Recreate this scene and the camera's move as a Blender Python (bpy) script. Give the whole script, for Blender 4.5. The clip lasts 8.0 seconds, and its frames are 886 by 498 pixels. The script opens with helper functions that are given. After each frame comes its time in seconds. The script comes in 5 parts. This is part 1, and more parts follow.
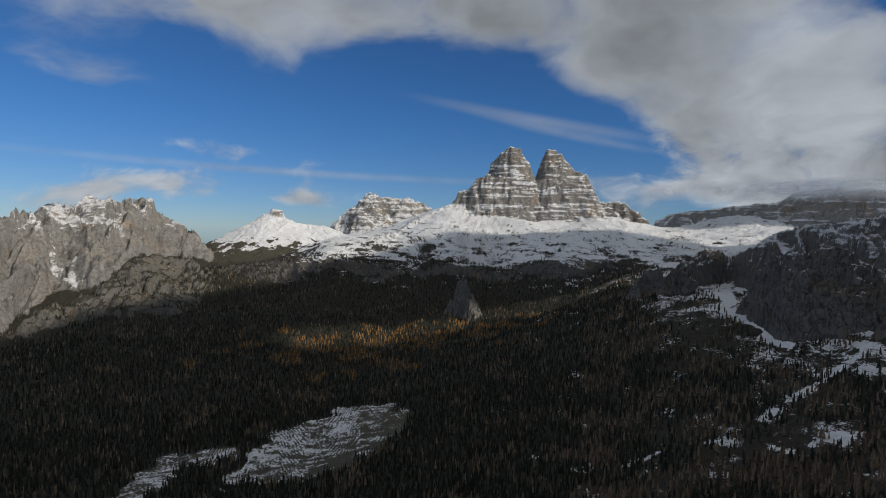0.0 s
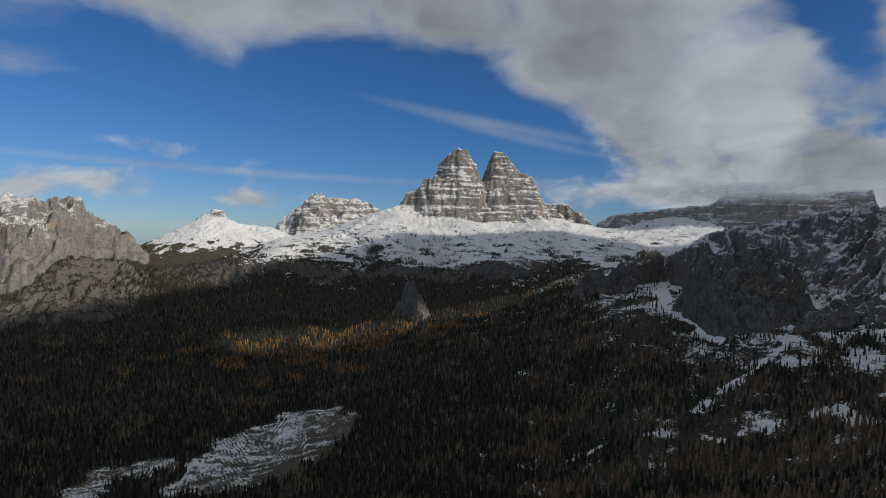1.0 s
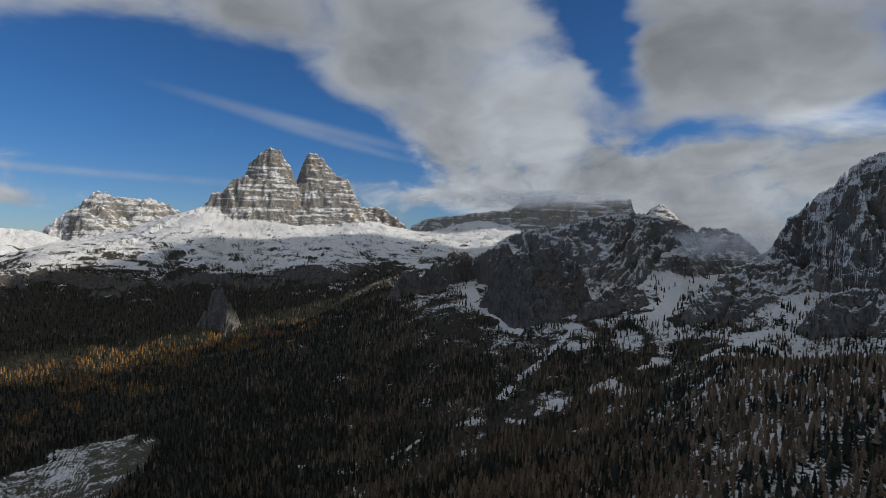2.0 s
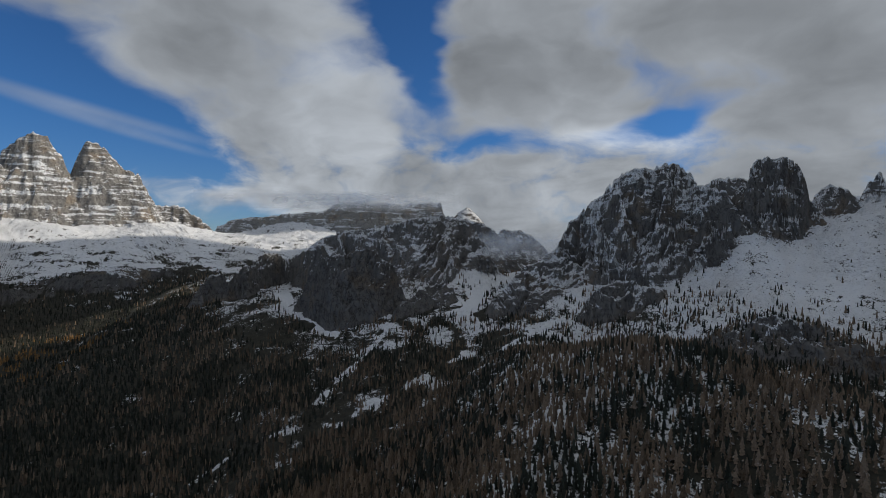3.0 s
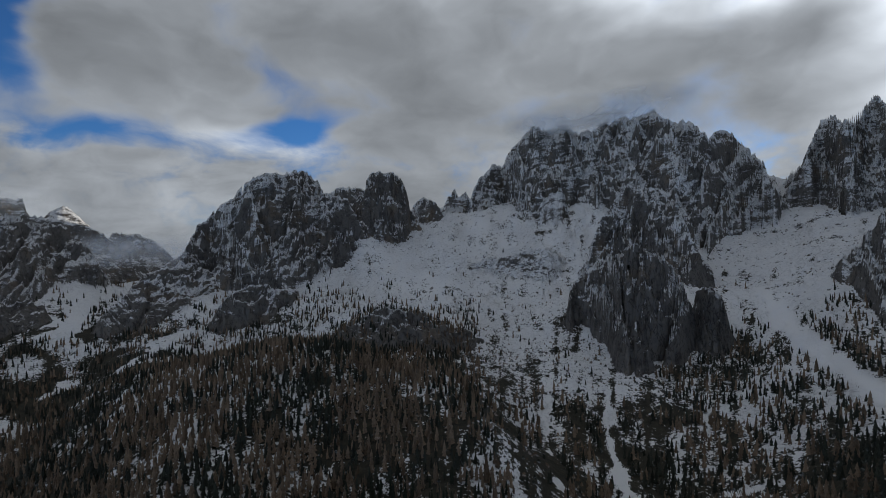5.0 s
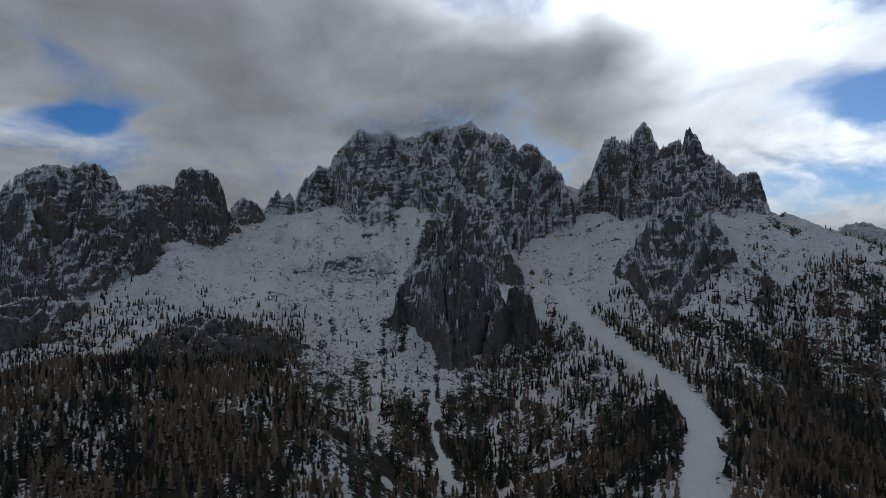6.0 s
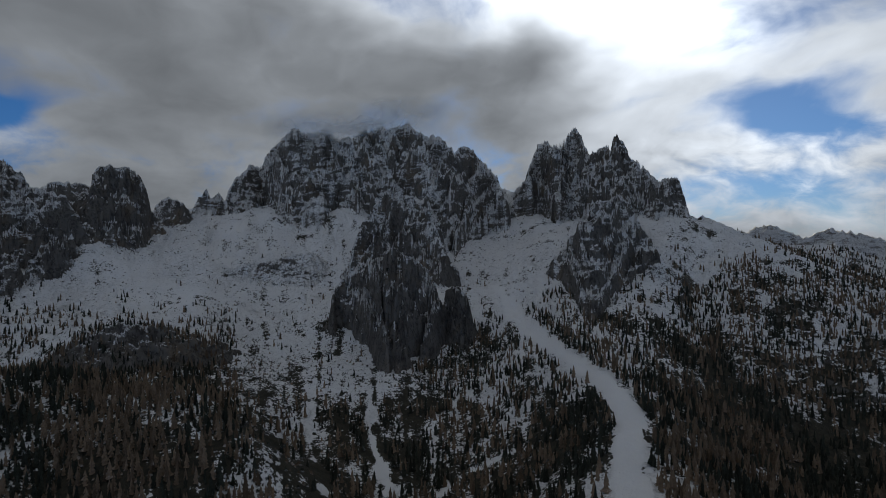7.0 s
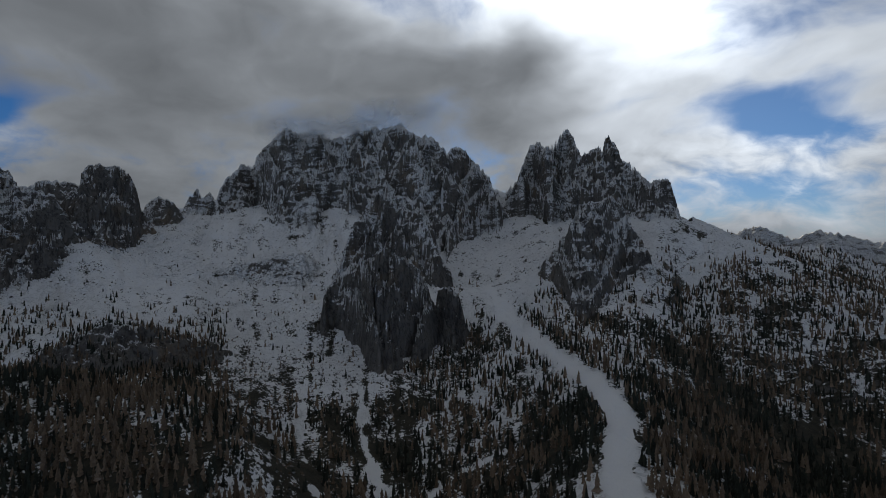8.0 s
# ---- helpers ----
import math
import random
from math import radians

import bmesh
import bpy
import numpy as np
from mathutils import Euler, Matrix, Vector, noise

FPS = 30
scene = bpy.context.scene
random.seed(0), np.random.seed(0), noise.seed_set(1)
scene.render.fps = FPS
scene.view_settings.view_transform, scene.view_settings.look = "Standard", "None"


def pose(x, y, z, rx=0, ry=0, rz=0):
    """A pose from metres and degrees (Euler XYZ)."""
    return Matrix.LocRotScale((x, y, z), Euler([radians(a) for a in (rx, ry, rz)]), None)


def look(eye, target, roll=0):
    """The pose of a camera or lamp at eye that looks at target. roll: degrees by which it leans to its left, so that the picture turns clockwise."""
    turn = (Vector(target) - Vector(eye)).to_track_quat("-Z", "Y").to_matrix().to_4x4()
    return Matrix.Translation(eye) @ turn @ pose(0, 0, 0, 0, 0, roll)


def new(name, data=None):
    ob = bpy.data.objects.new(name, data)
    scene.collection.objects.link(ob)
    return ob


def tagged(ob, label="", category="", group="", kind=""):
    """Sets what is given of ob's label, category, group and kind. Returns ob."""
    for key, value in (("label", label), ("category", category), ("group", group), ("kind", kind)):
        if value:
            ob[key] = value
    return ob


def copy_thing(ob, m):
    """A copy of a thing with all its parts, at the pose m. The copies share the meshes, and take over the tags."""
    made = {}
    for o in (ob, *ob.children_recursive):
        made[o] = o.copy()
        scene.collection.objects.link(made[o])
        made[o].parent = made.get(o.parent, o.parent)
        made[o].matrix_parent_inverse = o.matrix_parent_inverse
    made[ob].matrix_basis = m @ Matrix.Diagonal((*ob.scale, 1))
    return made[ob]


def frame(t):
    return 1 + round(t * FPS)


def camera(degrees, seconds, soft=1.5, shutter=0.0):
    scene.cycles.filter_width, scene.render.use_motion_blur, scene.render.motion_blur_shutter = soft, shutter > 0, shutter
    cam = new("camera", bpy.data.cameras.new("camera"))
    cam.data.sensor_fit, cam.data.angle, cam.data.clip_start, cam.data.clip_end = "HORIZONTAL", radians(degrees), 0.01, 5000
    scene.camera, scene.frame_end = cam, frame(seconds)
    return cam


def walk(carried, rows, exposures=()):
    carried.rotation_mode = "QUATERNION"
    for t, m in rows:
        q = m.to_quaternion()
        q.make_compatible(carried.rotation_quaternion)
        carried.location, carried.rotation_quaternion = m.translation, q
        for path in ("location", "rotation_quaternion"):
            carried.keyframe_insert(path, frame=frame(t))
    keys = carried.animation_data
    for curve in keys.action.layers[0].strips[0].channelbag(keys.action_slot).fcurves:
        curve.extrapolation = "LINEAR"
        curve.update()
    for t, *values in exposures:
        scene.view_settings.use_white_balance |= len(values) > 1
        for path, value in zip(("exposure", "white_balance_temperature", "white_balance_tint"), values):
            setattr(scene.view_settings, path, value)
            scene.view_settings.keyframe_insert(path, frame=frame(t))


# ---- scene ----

# camera: a hovering drone that turns on the spot
STATION = (0.0, 0.0, 400.0)
cam = camera(79.05, 8.0, soft=0.75)
PATH = [(0.0, 0.0, -1.83, -1.4), (0.5, -0.46, -1.78, -1.4), (1.0, -5.55, -1.6, -1.39), (1.5, -14.52, -1.26, -1.29), (1.7, -18.74, -1.09, -1.17),
        (2.8, -40.46, -0.43, -0.69), (3.0, -44.37, -0.39, -0.67), (3.5, -53.72, -0.21, -0.48), (4.0, -62.98, -0.07, -0.21),
        (4.5, -72.49, 0.04, 0.02), (5.0, -82.14, 0.14, 0.33), (5.2, -85.94, 0.2, 0.42), (6.3, -104.14, 0.25, 0.92), (6.5, -105.67, 0.27, 0.96),
        (7.0, -107.13, 0.33, 0.94), (7.5, -107.64, 0.34, 0.87), (8.0, -107.96, 0.37, 0.8)]
walk(cam, [(t, pose(*STATION, 90 + p, r, y)) for t, y, p, r in PATH], [(0.0, -0.66), (1.5, -0.62), (3.5, -0.55), (5.0, -0.62), (6.5, -0.92), (8.0, -1.16)])

# light: a low autumn sun behind broken cloud
SUN_BEARING, SUN_HEIGHT = 122.0, 30.0
SUN_WAY = Vector((math.sin(radians(SUN_BEARING)) * math.cos(radians(SUN_HEIGHT)), math.cos(radians(SUN_BEARING)) * math.cos(radians(SUN_HEIGHT)),
                  math.sin(radians(SUN_HEIGHT))))
sun = new("sun", bpy.data.lights.new("sun", "SUN"))
sun.data.energy, sun.data.angle, sun.data.color = 4.2, radians(0.6), (1.0, 0.93, 0.82)
sun.matrix_world = look(SUN_WAY * 3000, (0, 0, 0))


class Nodes:
    """Short names for building node trees."""

    def __init__(self, tree):
        self.tree = tree
        tree.nodes.clear()

    def add(self, kind, out=0, **given):
        node = self.tree.nodes.new(kind)
        for key, value in given.items():
            if key.startswith("in_"):
                self.plug(node.inputs[int(key[3:])], value)
            else:
                setattr(node, key, value)
        return node.outputs[out] if node.outputs else node

    def plug(self, socket, value):
        if isinstance(value, bpy.types.NodeSocket):
            self.tree.links.new(value, socket)
        else:
            socket.default_value = value

    def math(self, op, a, b=0.0, c=0.0, clamp=False):
        return self.add("ShaderNodeMath", operation=op, use_clamp=clamp, in_0=a, in_1=b, in_2=c)

    def step(self, value, low, high):
        """0 below low, 1 above high, smooth between."""
        return self.add("ShaderNodeMapRange", interpolation_type="SMOOTHSTEP", in_0=value, in_1=low, in_2=high, in_3=0.0, in_4=1.0)

    def vec(self, op, a, b=(0, 0, 0), out=0):
        return self.add("ShaderNodeVectorMath", out, operation=op, in_0=a, in_1=b)

    def noise(self, vector, scale, detail=4.0, rough=0.55, lac=2.0, warp=0.0, colour=False):
        return self.add("ShaderNodeTexNoise", 1 if colour else 0, in_0=vector, in_2=scale, in_3=detail, in_4=rough, in_5=lac, in_8=warp)

    def mix(self, f, a, b):
        node = self.tree.nodes.new("ShaderNodeMix")
        node.data_type = "RGBA"
        self.plug(node.inputs[0], f)
        self.plug(node.inputs[6], a)
        self.plug(node.inputs[7], b)
        return node.outputs[2]

    def ramp(self, value, *stops):
        node = self.tree.nodes.new("ShaderNodeValToRGB")
        self.plug(node.inputs[0], value)
        while len(node.color_ramp.elements) < len(stops):
            node.color_ramp.elements.new(0.5)
        for e, (p, c) in zip(node.color_ramp.elements, stops):
            e.position, e.color = p, (*c, 1.0)
        return node.outputs[0]

world = bpy.data.worlds.new("sky")
scene.world = world
world.use_nodes = True
n = Nodes(world.node_tree)
sky = n.add("ShaderNodeTexSky", sky_type="NISHITA", sun_disc=False, sun_elevation=radians(SUN_HEIGHT), sun_rotation=radians(SUN_BEARING),
            altitude=2000.0, air_density=1.0, dust_density=0.2, ozone_density=3.0)
way = n.add("ShaderNodeTexCoord", 0)
split = n.add("ShaderNodeSeparateXYZ", in_0=way).node
bearing = n.math("DEGREES", n.math("ARCTAN2", split.outputs[0], split.outputs[1]))
height = n.math("DEGREES", n.math("ARCSINE", split.outputs[2]))
# cloud forms are wider than high
plain = n.add("ShaderNodeCombineXYZ", in_0=n.math("MULTIPLY", bearing, 0.055), in_1=n.math("MULTIPLY", height, 0.105), in_2=0.0)
swirl = n.vec("SUBTRACT", n.noise(plain, 1.3, 3.0, 0.5, colour=True), (0.5, 0.5, 0.5))
bent = n.vec("ADD", plain, n.vec("MULTIPLY", swirl, (0.55, 0.55, 0.0)))
wisps = n.math("SUBTRACT", n.noise(bent, 1.25, 7.0, 0.51), 0.5)
lumps = n.math("SUBTRACT", n.noise(n.vec("MULTIPLY", bent, (1.25, 1.0, 1.0)), 1.7, 5.0, 0.48), 0.5)
billow = n.math("SUBTRACT", n.noise(n.vec("MULTIPLY", bent, (1.6, 1.5, 1.0)), 3.6, 6.0, 0.55), 0.5)
billow = n.math("MULTIPLY", billow, n.step(height, 14.0, 7.0))
bearing_bent = n.math("ADD", bearing, n.math("MULTIPLY", n.add("ShaderNodeSeparateXYZ", 0, in_0=swirl), 14.0))
height_bent = n.math("ADD", height, n.math("MULTIPLY", n.add("ShaderNodeSeparateXYZ", 1, in_0=swirl), 7.0))


def bank(b, h, wide, high, tilt=0.0, crisp=False):
    """A soft oval in the sky round a bearing and height, in degrees: 1 in its middle, 0 at its rim."""
    x, y = n.math("SUBTRACT", bearing if crisp else bearing_bent, b), n.math("SUBTRACT", height if crisp else height_bent, h)
    c, s = math.cos(radians(tilt)), math.sin(radians(tilt))
    u = n.math("MULTIPLY_ADD", x, c / wide, n.math("MULTIPLY", y, s / wide))
    v = n.math("MULTIPLY_ADD", x, -s / high, n.math("MULTIPLY", y, c / high))
    r = n.math("SQRT", n.math("ADD", n.math("MULTIPLY", u, u), n.math("MULTIPLY", v, v)))
    return n.step(r, 1.7, 0.0)


def total(start, banks):
    for amount, *oval in banks:
        start = n.math("MULTIPLY_ADD", bank(*oval), amount, start)
    return start


# the overhead deck, whose rim falls towards the east
rim = n.math("MAXIMUM", n.math("MINIMUM", n.math("MULTIPLY_ADD", bearing, -0.8, 24.5), 18.0), -12.0)
deck = n.step(n.math("SUBTRACT", height_bent, rim), -3.0, 5.0)
cover = n.math("MULTIPLY_ADD", deck, 1.15, -0.5)
cover = n.math("MULTIPLY_ADD", wisps, 2.7, cover)
cover = n.math("MULTIPLY_ADD", billow, 1.5, cover)
cover = total(cover, (
    (-0.45, 139, 5.5, 8, 2.5),
    (-1.25, 39.0, 25, 5, 5.5), (-1.05, 41.8, 18, 6, 2.6, -67), (-1.0, 49, 10.0, 5.5, 1.5, 10), (-1.15, 66, 13.0, 5.5, 1.5, 12), (-1.3, 142, 11.5, 9, 2.6, -8), (-0.5, 127, 15, 5, 1.5),
    (0.8, 115, 19.5, 6, 3), (0.6, 129, 15.8, 6, 2.2), (0.7, 80, 22.5, 8, 3.5), (0.6, 55, 18.5, 6, 3), (0.9, -31, 4.0, 9, 1.9), (0.85, -13.5, 3.6, 3.5, 1.0), (0.6, -23, 7.6, 4, 1.1), (1.0, 23, 4.6, 7, 2.0), (0.3, -25, 15.5, 12, 4)))
thin = n.math("ADD", n.math("MULTIPLY", bank(10, 11.6, 10, 0.55, -10, True), 0.5), n.math("MULTIPLY", bank(-16, 5.7, 22, 0.35, -1, True), 0.4))
thin = n.math("ADD", thin, n.math("MULTIPLY", bank(13, 10.2, 7, 0.4, -12, True), 0.4))
density = n.math("ADD", n.step(cover, -0.2, 0.7), n.math("MULTIPLY", thin, n.math("ADD", wisps, 0.75)), clamp=True)
depth = n.step(cover, 0.15, 1.1)
# cloud brightness: pale rims, grey bellies, and the glare of the sun behind
light = n.math("MULTIPLY_ADD", depth, -0.11, 0.47)
light = total(light, (
    (-0.03, 90, 16, 26, 6.5), (-0.06, 73, 18, 9, 6), (0.9, 111, 26, 15, 4.2), (0.12, 84, 26, 16, 3), (-0.05, 70, 23, 16, 5), (0.35, 63, 11.3, 6, 1.6), (-0.1, 78, 7, 12, 4), (0.12, 24, 4.6, 7, 2.4), (0.1, -30, 4, 11, 2.6), (0.02, 50, 6, 12, 3), (-0.09, 43, 8, 8, 4), (0.04, 35, 14, 7, 8), (-0.06, 53, 17, 8, 5), (0.14, 34, 12, 8, 4, -64), (-0.07, 45, 19, 6, 8), (0.35, 138, 8, 14, 6), (-0.02, 28, 16, 9, 9), (-0.08, 8, 21, 18, 6),
    (0.9, 129, 20, 8, 5), (1.6, 124, 27, 13, 4.5), (-0.04, 112, 15, 9, 4), (0.35, 114, 27, 18, 4), (0.75, 138, 14, 15, 10), (0.6, 136, 24, 14, 6)))
light = n.math("MULTIPLY", n.math("MAXIMUM", light, 0.13), n.math("MULTIPLY_ADD", lumps, 1.0, n.math("MULTIPLY_ADD", billow, 1.3, 1.0)))
light = n.math("MULTIPLY", light, 13.0)
cloud = n.vec("MULTIPLY", n.add("ShaderNodeCombineXYZ", in_0=light, in_1=light, in_2=light), (0.905, 0.98, 1.075))
high = n.step(height, -1.0, 13.0)
sunward = n.math("MULTIPLY", bank(126, 18, 30, 16, 0, True), 0.8)
sky_blue = n.vec("MULTIPLY", sky, n.mix(high, (0.56, 0.73, 1.0, 1), (0.4, 0.78, 1.16, 1)))
sky_blue = n.mix(sunward, sky_blue, n.vec("MULTIPLY", sky, (1.35, 1.42, 1.5)))
back = n.add("ShaderNodeBackground", in_0=n.mix(density, sky_blue, cloud), in_1=0.1)
n.add("ShaderNodeOutputWorld", in_0=back)


def material(name):
    m = bpy.data.materials.new(name)
    m.use_nodes = True
    return m, Nodes(m.node_tree)


def finish(n, colour, rough, bump=None, strength=0.4, distance=1.0, spec=0.3):
    surface = n.add("ShaderNodeBsdfPrincipled")
    node = surface.node
    n.plug(node.inputs["Base Color"], colour)
    n.plug(node.inputs["Roughness"], rough)
    n.plug(node.inputs["Specular IOR Level"], spec)
    if bump is not None:
        n.plug(node.inputs["Normal"], n.add("ShaderNodeBump", in_0=strength, in_1=distance, in_3=bump))
    n.add("ShaderNodeOutputMaterial", in_0=surface)


def land_material(name, rock_shaded, rock_sunlit, soil_a, soil_b):
    """Mountain ground: limestone where it is steep, soil and grass where it is not, and snow that lies on the flatter parts."""
    m, n = material(name)
    here = n.add("ShaderNodeNewGeometry", 0)
    normal = n.add("ShaderNodeNewGeometry", 1)
    nz = n.add("ShaderNodeSeparateXYZ", 2, in_0=normal)
    cover = n.add("ShaderNodeAttribute", 0, attribute_name="cover")
    parts = n.add("ShaderNodeSeparateColor", 0, in_0=cover).node
    snow_amount, rock_amount, grass_amount = parts.outputs[0], parts.outputs[1], parts.outputs[2]
    layers = cover.node.outputs["Alpha"]
    coarse = n.noise(here, 0.012, 5.0, 0.6)
    fine = n.noise(here, 0.09, 6.0, 0.65)
    grain = n.noise(here, 0.6, 3.0, 0.6)
    tall = n.vec("MULTIPLY", here, (1.0, 1.0, 0.5))
    streak = n.noise(tall, 0.06, 5.0, 0.65)
    beds = n.noise(n.vec("MULTIPLY", here, (0.12, 0.12, 1.0)), 0.11, 4.0, 0.6)
    # light put into the rock tone: shaded crags dark, sunlit and hazy ones pale
    rock = n.mix(grass_amount, n.mix(streak, *rock_shaded), n.mix(streak, *rock_sunlit))
    rock = n.mix(n.math("MULTIPLY", n.step(beds, 0.5, 0.66), 0.4), rock, n.vec("MULTIPLY", rock, (0.62, 0.62, 0.63)))
    rock = n.mix(n.math("MULTIPLY", n.step(coarse, 0.52, 0.7), 0.55), rock, n.vec("MULTIPLY", rock, (1.45, 1.13, 0.8)))
    rock = n.mix(n.math("MULTIPLY", n.step(grain, 0.5, 0.7), 0.25), rock, n.vec("MULTIPLY", rock, (0.5, 0.5, 0.5)))
    # joints and clefts, mostly upright, and dark water stains
    joint = n.math("ABSOLUTE", n.math("SUBTRACT", n.noise(n.vec("MULTIPLY", here, (1.0, 1.0, 0.6)), 0.085, 4.0, 0.6, warp=0.6), 0.5))
    cleft = n.step(joint, 0.035, 0.0)
    rock = n.mix(n.math("MULTIPLY", cleft, 0.7), rock, n.vec("MULTIPLY", rock, (0.3, 0.3, 0.31)))
    stain = n.noise(n.vec("MULTIPLY", here, (1.0, 1.0, 0.3)), 0.03, 4.0, 0.6)
    rock = n.mix(n.math("MULTIPLY", n.step(stain, 0.52, 0.66), 0.5), rock, n.vec("MULTIPLY", rock, (0.5, 0.49, 0.5)))
    soil = n.mix(n.step(fine, 0.35, 0.65), soil_a, soil_b)
    soil = n.mix(n.math("MULTIPLY", n.step(grain, 0.45, 0.6), 0.5), soil, (0.035, 0.033, 0.026, 1))
    meadow = n.mix(fine, (0.075, 0.071, 0.05, 1), (0.12, 0.107, 0.08, 1))
    soil = n.mix(grass_amount, soil, meadow)
    steep = n.step(n.math("ADD", nz, n.math("MULTIPLY", fine, 0.16)), 0.86, 0.74)
    steep = n.math("MAXIMUM", n.math("MULTIPLY", steep, rock_amount), n.math("SUBTRACT", rock_amount, 0.5))
    ground = n.mix(n.math("MULTIPLY", steep, 1.6, clamp=True), soil, rock)
    # snow lies where it is flat enough and cold enough; stones, grass and ledges break it up
    mid = n.noise(here, 0.035, 4.0, 0.6)
    stones = n.noise(here, 0.28, 4.0, 0.7)
    speckle = n.math("ADD", n.math("MULTIPLY", fine, 0.45), n.math("ADD", n.math("MULTIPLY", stones, 0.55), n.math("MULTIPLY", mid, 0.2)))
    lie = n.math("ADD", n.math("MULTIPLY", n.math("SUBTRACT", speckle, 0.6), n.math("MULTIPLY_ADD", rock_amount, -0.3, 2.0)), n.math("MULTIPLY", n.math("SUBTRACT", snow_amount, 0.5), 0.9))
    lie = n.math("ADD", lie, n.math("MULTIPLY", n.math("SUBTRACT", nz, n.math("MULTIPLY_ADD", rock_amount, -0.1, 0.68)), n.math("MULTIPLY_ADD", rock_amount, 0.4, 0.6)))
    lie = n.math("ADD", lie, n.math("MULTIPLY", n.math("MULTIPLY", n.math("SUBTRACT", beds, 0.5), rock_amount), 0.7))
    sills = n.noise(n.vec("ADD", n.vec("MULTIPLY", here, (0.1, 0.1, 1.0)), n.add("ShaderNodeCombineXYZ", in_2=n.math("MULTIPLY", n.noise(here, 0.008, 3.0), 90.0))), 0.11, 5.0, 0.62)
    lie = n.math("ADD", lie, n.math("MULTIPLY", n.math("MULTIPLY", n.math("SUBTRACT", sills, 0.5), rock_amount), 1.5))
    bands = n.noise(n.vec("MULTIPLY", here, (0.05, 0.05, 1.0)), 0.05, 3.0, 0.65)
    lie = n.math("ADD", lie, n.math("MULTIPLY", n.math("MULTIPLY", n.math("SUBTRACT", bands, 0.5), layers), 2.4))
    soft = n.math("MULTIPLY", n.step(rock_amount, 0.7, 1.0), n.math("MULTIPLY_ADD", layers, -0.7, 1.0))
    soft = n.math("ADD", soft, n.math("MULTIPLY", n.math("MULTIPLY", grass_amount, n.math("SUBTRACT", 1.0, rock_amount)), 1.6))
    snow = n.step(lie, n.math("MULTIPLY_ADD", soft, -0.09, -0.03), n.math("MULTIPLY_ADD", soft, 0.14, 0.05))
    snow = n.math("MULTIPLY", snow, n.math("SUBTRACT", 1.0, n.math("MULTIPLY", n.math("MULTIPLY", cleft, rock_amount), 0.6)))
    snow = n.math("MULTIPLY", snow, n.step(snow_amount, 0.02, 0.15))
    white = n.mix(coarse, (0.79, 0.79, 0.8, 1), (0.87, 0.86, 0.85, 1))
    colour = n.mix(snow, ground, white)
    rough = n.math("SUBTRACT", 0.92, n.math("MULTIPLY", snow, 0.3))
    relief = n.math("ADD", n.math("MULTIPLY", fine, 6.0), n.math("ADD", n.math("MULTIPLY", grain, 1.2), n.math("MULTIPLY", n.math("MULTIPLY", streak, rock_amount), 8.0)))
    relief = n.math("SUBTRACT", relief, n.math("MULTIPLY", n.math("MULTIPLY", cleft, rock_amount), 3.0))
    finish(n, colour, rough, relief, 0.8, 1.0, 0.2)
    return m


LAND = land_material("alpine_ground", ((0.108, 0.099, 0.091, 1), (0.24, 0.221, 0.2, 1)), ((0.2, 0.191, 0.18, 1), (0.44, 0.414, 0.376, 1)), (0.036, 0.035, 0.025, 1), (0.065, 0.056, 0.04, 1))


def tree_material(name):
    m, n = material(name)
    tint = n.add("ShaderNodeAttribute", 0, attribute_name="tint")
    here = n.add("ShaderNodeNewGeometry", 0)
    fine = n.noise(here, 1.3, 3.0, 0.6)
    colour = n.mix(n.step(fine, 0.3, 0.7), n.vec("SCALE", tint), tint)
    colour.node.inputs[6].links[0].from_node.inputs[3].default_value = 0.55
    nz = n.add("ShaderNodeSeparateXYZ", 2, in_0=n.add("ShaderNodeNewGeometry", 1))
    dust = n.math("MULTIPLY", n.step(n.math("ADD", nz, n.math("MULTIPLY", fine, 0.6)), 0.85, 1.05), 0.35)
    colour = n.mix(dust, colour, (0.75, 0.77, 0.8, 1))
    finish(n, colour, 0.95, None, spec=0.1)
    return m


NEEDLES = tree_material("conifer_needles")


def bark_material():
    m, n = material("conifer_bark")
    here = n.add("ShaderNodeNewGeometry", 0)
    finish(n, n.mix(n.noise(here, 3.0, 4.0), (0.05, 0.038, 0.03, 1), (0.11, 0.085, 0.065, 1)), 0.95, spec=0.1)
    return m


BARK = bark_material()


def cloud_material():
    m, n = material("cloud_vapour")
    a = n.add("ShaderNodeBsdfTranslucent", in_0=(0.9, 0.92, 0.95, 1))
    b = n.add("ShaderNodeBsdfDiffuse", in_0=(0.9, 0.92, 0.95, 1))
    n.add("ShaderNodeOutputMaterial", in_0=n.add("ShaderNodeMixShader", in_0=0.72, in_1=a, in_2=b))
    return m


VAPOUR = cloud_material()


def mist_material():
    m, n = material("thin_cloud")
    here = n.add("ShaderNodeNewGeometry", 0)
    thick = n.add("ShaderNodeAttribute", 2, attribute_name="thick")
    shreds = n.noise(n.vec("MULTIPLY", here, (1.0, 1.0, 1.4)), 0.0045, 2.0, 0.45)
    cover = n.math("MULTIPLY", thick, n.step(shreds, 0.25, 0.75))
    body = n.add("ShaderNodeMixShader", in_0=0.5, in_1=n.add("ShaderNodeBsdfTranslucent", in_0=(0.9, 0.92, 0.95, 1)), in_2=n.add("ShaderNodeBsdfDiffuse", in_0=(0.9, 0.92, 0.95, 1)))
    n.add("ShaderNodeOutputMaterial", in_0=n.add("ShaderNodeMixShader", in_0=cover, in_1=n.add("ShaderNodeBsdfTransparent"), in_2=body))
    return m


